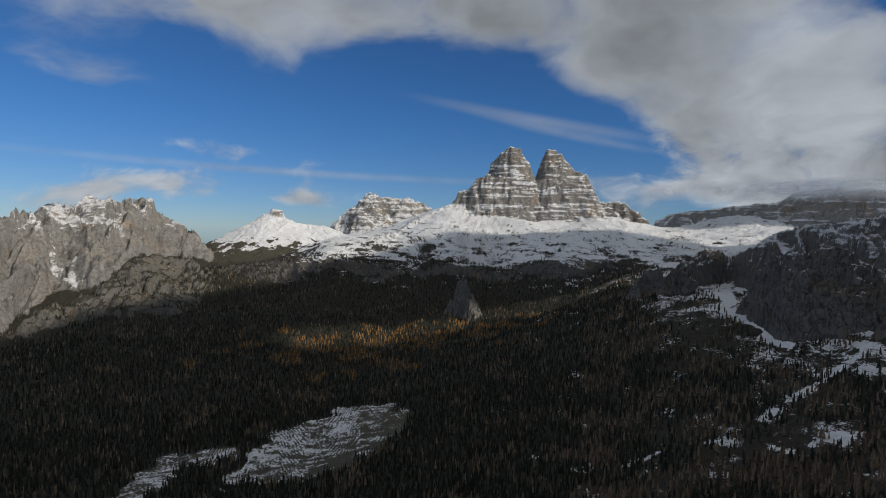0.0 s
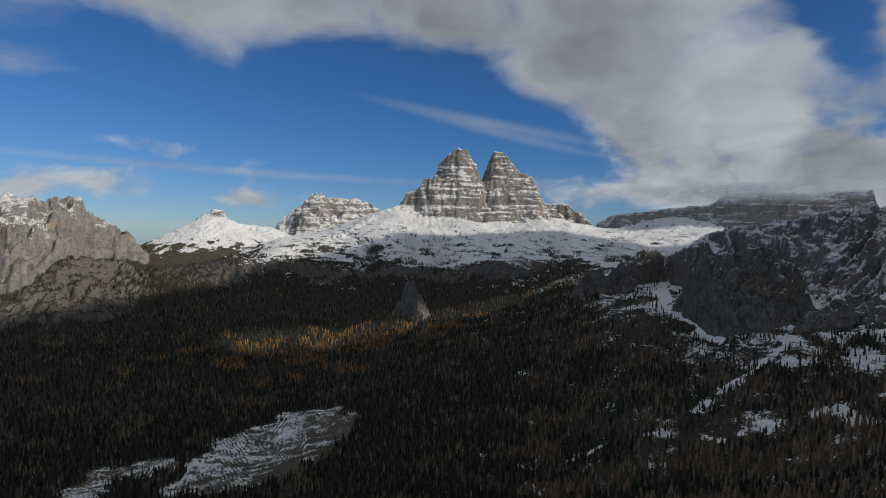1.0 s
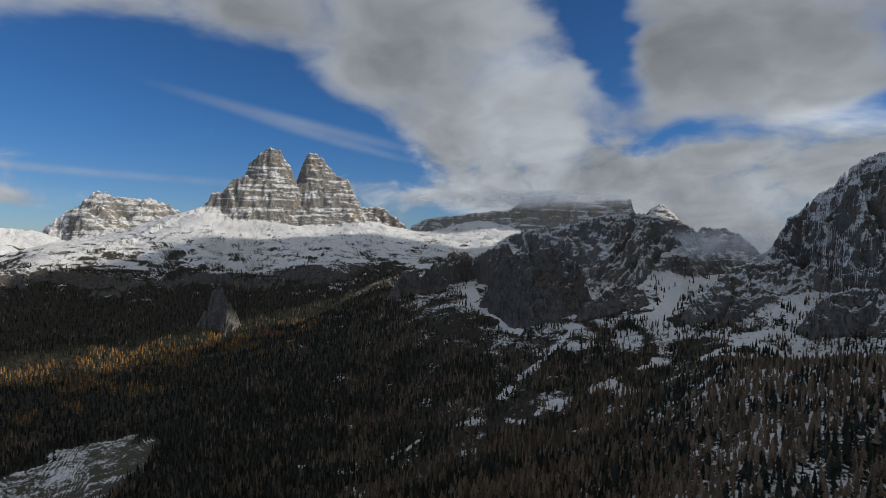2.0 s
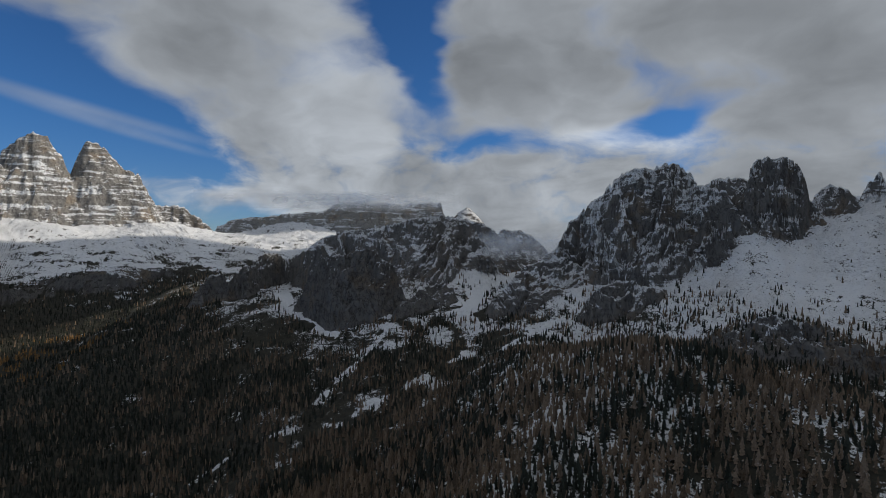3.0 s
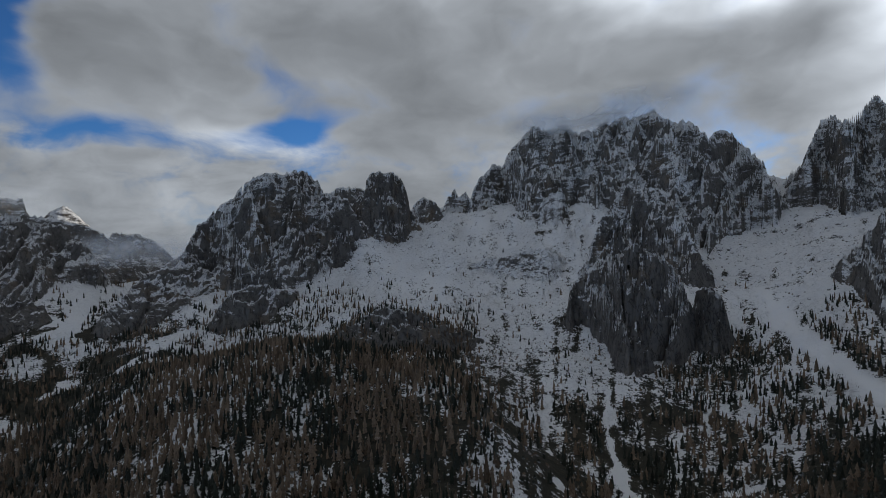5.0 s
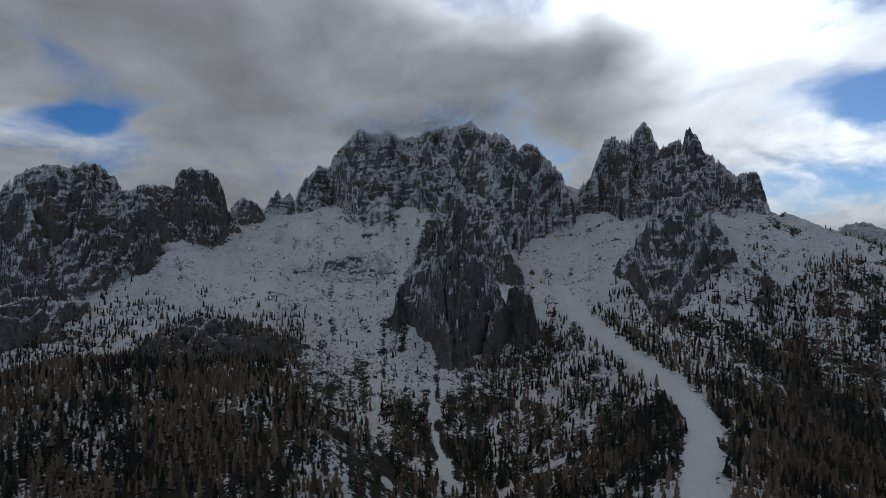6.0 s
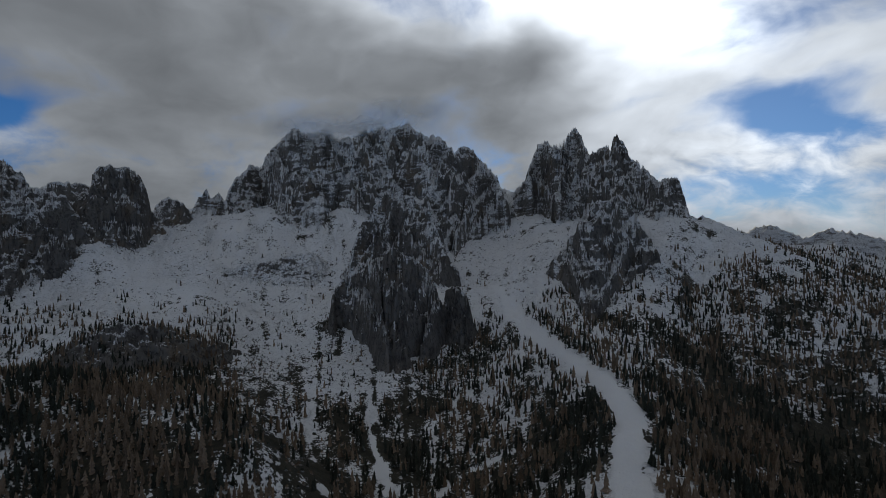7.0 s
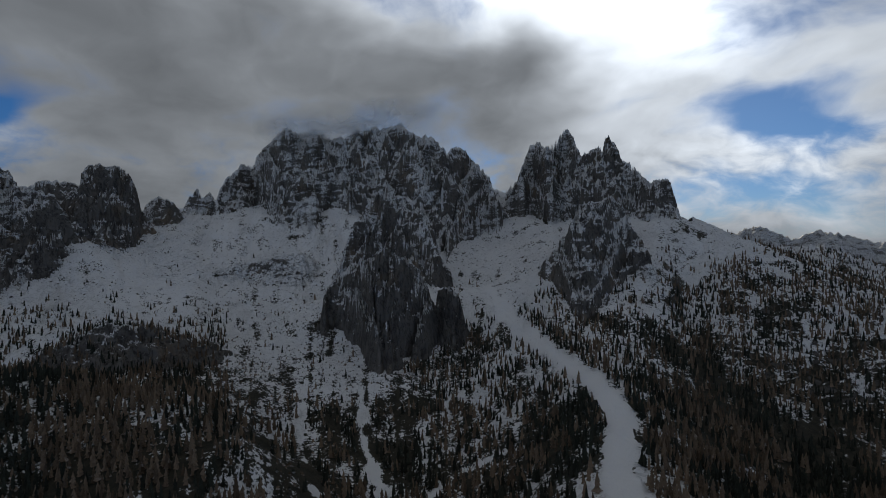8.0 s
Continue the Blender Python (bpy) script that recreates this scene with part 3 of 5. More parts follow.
face('spire_group/buttress', [
        (118.46, 1194, 375, 1185, 363), (119.33, 1185, 396, 1145, 346), (120.09, 1147, 413, 1084, 335), (120.9, 1127, 441, 1020, 308), (121.65, 1112,
        463, 968, 283), (122.5, 1106, 481, 942, 275), (123.5, 1120, 497, 943, 276), (124.43, 1148, 503, 974, 286), (125.24, 1186, 512, 1031, 318),
        (126.19, 1211, 507, 1085, 350), (126.81, 1214, 483, 1109, 351), (127.41, 1193, 455, 1107, 347), (128.11, 1166, 424, 1103, 345), (128.81, 1148,
        399, 1106, 346), (129.39, 1126, 366, 1111, 347)], rib=40, ribscale=62, jag=11, terr=0.4, period=26, tilt=0.3)
face('jagged_range/summit_ridge', [
        (-43.55, 2791, 376, 2346, 20), (-41.59, 2862, 411, 2378, 24), (-39.5, 2904, 418, 2418, 28), (-38.99, 2954, 433, 2452, 31), (-38.48, 3023, 462,
        2488, 34), (-37.85, 3068, 473, 2535, 46), (-37.36, 3076, 446, 2592, 58), (-36.82, 3034, 403, 2636, 84)], rib=120, ribscale=190, jag=10, terr=0.3, period=45, pale=1, tilt=0.3)
face('jagged_range/summit_ridge', [
        (-37.21, 3159, 445, 2700, 78), (-36.51, 3190, 485, 2699, 92), (-35.73, 3185, 503, 2688, 105), (-34.32, 3125, 489, 2668, 123), (-33.86, 3143,
        523, 2650, 129), (-33.53, 3160, 547, 2643, 133), (-33.11, 3149, 537, 2649, 137), (-32.17, 3124, 517, 2668, 152), (-31.83, 3192, 546, 2708,
        158), (-31.3, 3239, 529, 2784, 166), (-29.33, 3313, 544, 2892, 208), (-28.41, 3395, 551, 2986, 223), (-28.08, 3359, 482, 3039, 226), (-27.17,
        3338, 446, 3068, 230), (-26.11, 3306, 410, 3086, 234), (-25.13, 3292, 387, 3094, 228), (-24.43, 3258, 350, 3098, 222), (-23.72, 3224, 308,
        3108, 216), (-23.31, 3198, 278, 3118, 215)], rib=150, ribscale=210, jag=10, terr=0.3, period=45, pale=1, tilt=-0.35)
crag('plateau_edge/cliff', [
        (-524, 2270, 270), (-405, 2295, 262), (-324, 2307, 253), (-244, 2317, 229)], front=1.1, back=0.1, cap=5, rib=50, ribscale=150, jag=10, terr=0.4, period=26, bare=0.6)
crag('plateau_edge/cliff', [
        (-103, 2358, 223), (-41, 2360, 243), (41, 2360, 252), (124, 2357, 247), (226, 2349, 239)], front=1.1, back=0.1, cap=5, rib=50, ribscale=150, jag=10, terr=0.4, period=26, bare=0.6)
crag('plateau_edge/cliff', [
        (378, 2384, 257), (458, 2357, 278), (576, 2311, 288), (691, 2259, 284), (750, 2230, 268)], front=1.1, back=0.1, cap=5, rib=50, ribscale=150, jag=10, terr=0.4, period=26, bare=0.6)
crag('forest_pinnacle/crest', [
        (64, 2027, 165), (76, 1982, 216), (85, 1948, 226), (94, 1914, 185), (105, 1869, 130)], front=2.0, back=2.0, cap=4, rib=34, ribscale=60, jag=16, terr=0.3, period=20, bare=0.75, pale=0.35, chip=0.3, dust=-0.3)
crag('ridge_shoulder/crest', [
        (1097, -1023, 476), (1118, -1146, 442), (1132, -1297, 398), (1133, -1379, 356)], front=0.42, back=0.6, cap=2, rib=10, ribscale=60, jag=5, terr=0.1, period=20, bare=0.4)
crag('wooded_hill/crest', [
        (1572, -1746, 351), (1506, -1776, 396), (1404, -1817, 404), (1314, -1848, 376), (1219, -1877, 306), (1100, -1905, 265)], front=0.35, back=0.4, cap=5, rib=14, ribscale=70, jag=7, terr=0.1, period=20, bare=0.4)
# full pale tone: distance haze painted into the rock of the far range
crag('blue_range/crest', [
        (3573, -2893, 480), (3439, -3043, 576), (3311, -3175, 592), (3183, -3296, 496), (3032, -3427, 552), (2876, -3552, 448), (2748,
        -3646, 512), (2636, -3723, 472), (2482, -3822, 416), (2275, -3940, 464), (1851, -4157, 400)], front=0.75, back=0.8, cap=0, rib=90, ribscale=240, jag=14, terr=0.3, period=50, pale=1)



def lattice(ix, iy, seed):
    h = (ix * 374761393 + iy * 668265263 + seed * 974711) & 0xFFFFFFFF
    h = ((h ^ (h >> 13)) * 1274126177) & 0xFFFFFFFF
    return (((h ^ (h >> 16)) & 0xFFFF) * (2 * np.pi / 65536.0)).astype(np.float32)


def gradient_noise(x, y, seed=0):
    fx, fy = np.floor(x), np.floor(y)
    ix, iy = fx.astype(np.int64), fy.astype(np.int64)
    u, v = (x - fx).astype(np.float32), (y - fy).astype(np.float32)
    total = None
    su, sv = u * u * u * (u * (u * 6 - 15) + 10), v * v * v * (v * (v * 6 - 15) + 10)
    corners = []
    for j in (0, 1):
        for i in (0, 1):
            a = lattice(ix + i, iy + j, seed)
            corners.append(np.cos(a) * (u - i) + np.sin(a) * (v - j))
    low = corners[0] + su * (corners[1] - corners[0])
    high = corners[2] + su * (corners[3] - corners[2])
    return (low + sv * (high - low)) * 1.5


def fbm(x, y, octaves, seed=0, gain=0.5):
    total, amount = 0.0, 1.0
    for k in range(octaves):
        total = total + amount * gradient_noise(x, y, seed + 17 * k)
        x, y, amount = x * 2.03 + 11.7, y * 2.03 - 5.3, amount * gain
    return total


def ridged(x, y, octaves, seed=0, gain=0.5):
    total, amount = 0.0, 1.0
    for k in range(octaves):
        total = total + amount * (1.0 - 2.2 * np.abs(gradient_noise(x, y, seed + 31 * k)))
        x, y, amount = x * 2.07 + 3.1, y * 2.07 + 9.2, amount * gain
    return total


def blocks(x, y, seed=0):
    """Irregular cells, each with a height of its own between -1 and 1, as jointed rock breaks."""
    ix, iy = np.floor(x).astype(np.int64), np.floor(y).astype(np.int64)
    best, value = np.full(x.shape, 9.0, np.float32), np.zeros(x.shape, np.float32)
    for j in (-1, 0, 1):
        for i in (-1, 0, 1):
            a = lattice(ix + i, iy + j, seed)
            cx, cy = ix + i + 0.5 + 0.42 * np.cos(a), iy + j + 0.5 + 0.42 * np.sin(a * 3.0)
            away = np.abs(x - cx) + np.abs(y - cy)
            nearer = away < best
            best = np.where(nearer, away, best)
            value = np.where(nearer, np.sin(a * 5.0 + 1.3), value)
    return value


def squeeze(x, y):
    r = np.hypot(x, y)
    k = np.log1p(r / 350.0) / np.maximum(r, 1e-6)
    return x * k, y * k


def plate(r2):
    return 0.5 * r2 * np.log(np.maximum(r2, 1e-12))


def fit_spots():
    p = np.array(SPOT_LIST, float)
    u, v = squeeze(p[:, 0], p[:, 1])
    count = len(p)
    a = np.zeros((count + 3, count + 3))
    a[:count, :count] = plate((u[:, None] - u) ** 2 + (v[:, None] - v) ** 2) + np.eye(count) * 2e-4
    a[:count, count:] = np.stack([np.ones(count), u, v], 1)
    a[count:, :count] = a[:count, count:].T
    return u, v, np.linalg.solve(a, np.concatenate([p[:, 2], np.zeros(3)]))


SPOT_U, SPOT_V, SPOT_W = fit_spots()


def broad(x, y):
    """The smooth country under everything."""
    u, v = squeeze(x, y)
    z = SPOT_W[-3] + SPOT_W[-2] * u + SPOT_W[-1] * v
    for a, b, w in zip(SPOT_U, SPOT_V, SPOT_W[:-3]):
        z = z + w * plate((u - a) ** 2 + (v - b) ** 2)
    return z


def ledges(h, period, amount, phase):
    t = h / period + phase
    f = np.floor(t)
    r = t - f
    return h + amount * period * (f + r * r * r * (r * (r * 6 - 15) + 10) - t)


def raise_face(x, y, base, h, which, k, rows, o, octaves):
    """Raises the wall number k out of the heights h."""
    b, d = np.degrees(np.arctan2(x, y)), np.hypot(x, y)
    at = np.nonzero((b > rows[0, 0] - 7) & (b < rows[-1, 0] + 7) & (d > rows[:, 3].min() - 140) & (d < rows[:, 1].max() + 600))
    if not len(at[0]):
        return
    b, d, ground, px, py = b[at], d[at], base[at], x[at], y[at]
    middle, s = rows[:, 3].mean(), o["ribscale"]
    crest_d, crest_z, foot_d, foot_z = (np.interp(b, rows[:, 0], rows[:, i]) for i in (1, 2, 3, 4))
    beyond = np.radians(np.maximum(np.maximum(rows[0, 0] - b, b - rows[-1, 0]), 0)) * d
    along, depth = np.radians(b) * middle, d - foot_d
    first = foot_z + (crest_z - foot_z) * np.clip(depth / (crest_d - foot_d), 0, 1)
    lean = 0.6 * o["tilt"]
    rise = first - foot_z
    u, v = along + lean * rise, rise - lean * along
    bent_u, bent_v = u + 0.35 * s * fbm(u / s, v / s, 3, 140 + k), v + 0.35 * s * fbm(u / s, v / s, 3, 170 + k)
    rib = o["rib"] * np.clip(0.6 * ridged(bent_u / s, bent_v / (1.1 * s), min(octaves, 3), 40 + k, 0.45) - 0.3, -0.9, 0.55)
    if octaves > 2:
        rib = rib + o["rib"] * (0.26 * blocks(bent_u / (0.9 * s), bent_v / (0.45 * s), 200 + k) + 0.12 * blocks(bent_u / (0.5 * s), bent_v / (0.17 * s), 230 + k))
        rib = rib + 0.2 * o["rib"] * fbm(u / (0.55 * s), v / (0.13 * s), 3, 260 + k, 0.5)
    q = d + rib * np.clip(1.2 - beyond / 60.0, 0.2, 1)
    up = np.clip((q - foot_d) / (crest_d - foot_d), 0, 1)
    top = foot_z + (crest_z - foot_z) * (1 - (1 - up) ** o["swell"]) - 2.2 * np.maximum(foot_d - q, 0) - o["back"] * np.maximum(q - crest_d, 0)
    teeth = fbm(along / (o["jag"] * 1.4 + 5), d / (o["jag"] * 3 + 8), 2, 90 + k, 0.5) * (0.25 + 0.75 * np.clip((up - 0.7) / 0.25, 0, 1))
    top = top - 1.8 * beyond + 0.75 * o["jag"] * teeth
    if octaves > 2:
        phase = 1.1 * fbm(px / 150.0, py / 150.0, 3, 7 + k) + o["tilt"] * along / 160.0
        top = ledges(top, o["period"], o["terr"], phase)
    wins = top > h[at]
    keep = tuple(i[wins] for i in at)
    h[keep] = top[wins]
    which[keep] = np.where(top[wins] > ground[wins] + 1.5, k, which[keep])


def relief(x, y, octaves=4):
    """Height and the number of the crag that stands there (-1: open ground)."""
    base = broad(x, y)
    away = np.hypot(x, y)
    size = np.clip(away / 1500.0, 0.35, 1.5)
    base = base + size * (9.0 * fbm(x / 170.0, y / 170.0, octaves, 3) + 2.2 * ridged(x / 60.0, y / 60.0, max(octaves - 1, 1), 5, 0.6))
    base = base + 6.0 * size * np.clip((x - 600) / 200.0, 0, 1) * np.minimum(blocks(x / 70.0 + 0.6 * fbm(x / 90.0, y / 90.0, 2, 8), y / 40.0 + 0.6 * fbm(x / 90.0, y / 90.0, 2, 9), 6), 0.3) * np.clip(fbm(x / 240.0, y / 240.0, 2, 10) + 0.25, 0, 0.7)
    h, which = base.copy(), np.full(x.shape, -1, np.int16)
    for k, (kind, crest, o) in enumerate(CRAG_LIST):
        if "face" in o:
            raise_face(x, y, base, h, which, k, crest, o, octaves)
            continue
        reach = min((crest[:, 2].max() + 60) / min(o["front"], o["back"]), 900.0) + 80
        lo, hi = crest[:, :2].min(0) - reach, crest[:, :2].max(0) + reach
        at = np.nonzero((x > lo[0]) & (x < hi[0]) & (y > lo[1]) & (y < hi[1]))
        if not len(at[0]):
            continue
        px, py, ground = x[at], y[at], base[at]
        s = o["ribscale"]
        bend = 0.22 * s
        qx, qy = px + bend * fbm(px / s, py / s, 3, 140 + k), py + bend * fbm(px / s, py / s, 3, 170 + k)
        rib = o["rib"] * np.minimum(0.55 * ridged(qx / s, qy / s, octaves + 1, 40 + k, 0.5) - 0.5, 0.22)
        notch = o["jag"] * fbm(px / (o["jag"] * 1.6 + 6), py / (o["jag"] * 1.6 + 6), max(octaves - 1, 2), 90 + k, 0.6)
        chips = 0.0 if octaves < 3 else (o["chip"] * o["rib"] + 1.5) * ridged(qx / (0.2 * s + 6), qy / (0.2 * s + 6), 4, 200 + k, 0.6)
        best = np.full(px.shape, -1e9)
        for a, b in zip(crest[:-1], crest[1:]):
            e = b[:2] - a[:2]
            length = max(float(e @ e), 1e-6)
            t = np.clip(((px - a[0]) * e[0] + (py - a[1]) * e[1]) / length, 0, 1)
            dx, dy = px - (a[0] + t * e[0]), py - (a[1] + t * e[1])
            d = np.hypot(dx + 0.12 * (qx - px), dy + 0.12 * (qy - py))
            side = (e[0] * dy - e[1] * dx) / (np.sqrt(length) * np.maximum(d, 1e-6))
            slope = o["back"] + (o["front"] - o["back"]) * np.clip(0.5 - side, 0, 1)
            away_from = np.maximum(d - o["cap"] - rib * np.clip(d / (0.35 * o["rib"] + 8.0), 0, 1), 0)
            away_from = away_from + 22.0 * (1 - np.exp(-away_from / 22.0)) * o["sharp"]
            best = np.maximum(best, a[2] + t * (b[2] - a[2]) - slope * away_from)
        top = best + notch * 0.6 + chips
        top = ledges(top, o["period"], o["terr"], 0.35 * fbm(px / 260.0, py / 260.0, 2, 7))
        wins = top > h[at]
        keep = tuple(i[wins] for i in at)
        h[keep] = top[wins]
        which[keep] = np.where(top[wins] > ground[wins] + 1.5, k, which[keep])
    return h, which


def strip(points, x, y):
    """Distance from a path, in metres."""
    p = np.array(points, float)
    best = np.full(x.shape, 1e9)
    for a, b in zip(p[:-1], p[1:]):
        e = b - a
        t = np.clip(((x - a[0]) * e[0] + (y - a[1]) * e[1]) / (e @ e), 0, 1)
        best = np.minimum(best, np.hypot(x - a[0] - t * e[0], y - a[1] - t * e[1]))
    return best


def polar(*pairs):
    return [(d * math.sin(radians(b)), d * math.cos(radians(b))) for b, d in pairs]


PISTE = polar((112.5, 1180), (114.5, 1020), (116.2, 920), (120.0, 785), (123.2, 690), (124.9, 620), (126.6, 545), (125.6, 470), (126.2, 400), (127, 300))
PISTE_2 = polar((141.6, 1800), (143.5, 1750), (146, 1650), (149, 1500))
ROAD = polar((20, 2050), (17, 1990), (13, 1820), (9, 1700), (4, 1620), (0, 1560))
GULLY_1 = polar((38.8, 1300), (38.2, 1180), (35.9, 1060), (33.5, 990), (31.2, 930))
GULLY_2 = polar((50, 1350), (46, 1050), (40, 900), (33, 830), (24, 880), (19, 830))
GULLY_3 = polar((29.5, 1760), (28.1, 1690), (28.3, 1500), (30.6, 1390), (32.9, 1255))
SNOWFAN_1 = polar((55.5, 1150), (53.2, 1050), (50.3, 960), (48.5, 900))
SNOWFAN_2 = polar((48.4, 1680), (49.0, 1500), (47.8, 1390), (46.6, 1250))
TRACK_1, TRACK_2 = polar((93.5, 854), (92.8, 670), (93.5, 578), (94.4, 482)), polar((99.2, 778), (99.1, 678), (100.0, 598), (101.5, 522))
COULOIR_1 = polar((-36.8, 2950), (-35.7, 2830), (-34.7, 2740), (-33.8, 2650))
COULOIR_2 = polar((-30.1, 3330), (-29.3, 3230), (-29.0, 3150))
COULOIR_3 = polar((-38.4, 2950), (-37.3, 3000), (-36.1, 2980))
TRACK_3 = polar((105.6, 518), (109.2, 558), (113.4, 574), (116.1, 570))


def meadow_mask(x, y):
    u, v = 0.5 * (x + 200) + 0.866 * (y - 1005), 0.866 * (x + 200) - 0.5 * (y - 1005)
    a = np.hypot(u / 200.0, v / 100.0) + 0.25 * fbm(x / 60.0, y / 60.0, 2, 71)
    b = strip(polar((-31, 850), (-26.5, 985), (-22, 1000)), x, y) / 26.0 + 0.6 * fbm(x / 40.0, y / 40.0, 2, 72)
    c = np.hypot((x - 590) / 130.0, (y - 1930 - 0.3 * (x - 590)) / 42.0) + 0.3 * fbm(x / 50.0, y / 50.0, 2, 73)
    return np.clip((1.08 - np.minimum(np.minimum(a, b), c)) * 8, 0, 1)


def forest_share(x, y, h, which):
    """How likely a tree stands on a spot."""
    b, d = np.degrees(np.arctan2(x, y)), np.hypot(x, y)
    clump = fbm(x / 130.0, y / 130.0, 3, 301)
    tight = fbm(x / 35.0, y / 35.0, 3, 302)
    share = np.zeros_like(x)
    valley = (b < 22) & (d < 2500)
    share = np.where(valley, np.clip((285 - h + 40 * clump) / 45.0, 0, 1) * np.clip(0.95 + 0.25 * tight, 0, 1), share)
    middle = (b >= 22) & (b < 52)
    share = np.where(middle, np.clip(0.75 + 0.7 * clump + 0.4 * tight - np.clip((h - 150) / 110.0, 0, 1.0), 0.03, 0.95), share)
    share = share + np.where((b > 36) & (b < 57) & (d < 1400), np.clip(0.22 + 0.6 * clump + 0.4 * tight, 0, 0.5), 0)
    hill = (b > 30) & (b < 90) & (d < np.where(b < 74, 900 - 3.5 * np.abs(b - 60), 780 - 22 * (b - 74)))
    share = np.where(hill & (h < 300), np.clip(1.0 + 0.4 * tight - 0.25 * np.clip((b - 70) / 8.0, 0, 1), 0.3, 1), share)
    bowl = (b >= 46) & (b < 94) & ~hill
    share = np.where(bowl, np.clip(0.5 - 0.14 * (b > 78) + 0.7 * tight + 0.4 * clump - np.clip((h - 245) / 100.0, 0, 2), 0.004, 0.8), share)
    fan = (b >= 86) & (b < 104) & ~hill
    share = np.where(fan, np.clip(0.2 + 0.5 * tight + 0.3 * clump - np.clip((h - 185) / 110.0, 0, 1), 0.01, 0.75), share)
    rib = (b >= 104) & (b < 117.5) & (h < 330)
    share = np.where(rib, np.clip(0.5 + 0.7 * tight - np.clip((h - 255) / 60.0, 0, 1), 0.01, 0.85), share)
    slope = b >= 117.5
    share = np.where(slope, np.clip(0.7 + 0.5 * clump + 0.5 * tight - np.clip((h - 250 - 85 * np.clip((b - 129) / 7.0, 0, 1)) / 110.0, 0, 1.1), 0.02, 1), share)
    knob = np.hypot(x - 925, y - 215) < 130
    share = np.where(knob, 0.9, share)
    share = np.where((b > 135) & (d > 1500) & (h < 400), 0.6, share)
    share = share * (1 - meadow_mask(x, y))
    for path, width in ((PISTE, 18), (PISTE_2, 22), (GULLY_1, 5), (GULLY_2, 4), (GULLY_3, 17), (SNOWFAN_1, 17), (SNOWFAN_2, 15), (TRACK_1, 6), (TRACK_2, 8), (ROAD, 9), (TRACK_3, 4)):
        share = np.where(strip(path, x, y) < width, 0.0, share)
    edge = strip(polar((116.2, 985), (118.5, 900), (121.5, 800), (123.5, 745)), x, y)
    share = np.where((edge < 20) & (strip(PISTE, x, y) > 17), 1.0, share)
    bare = np.array([o["bare"] for _, _, o in CRAG_LIST] + [0.0])[which]
    share = np.where((which >= 0) & (bare > 0.7) & ~knob, share * 0.05 * (h < 300), share)
    share = np.where((h > 400) & (b > 45) & (b < 135), 0.0, share)
    return share


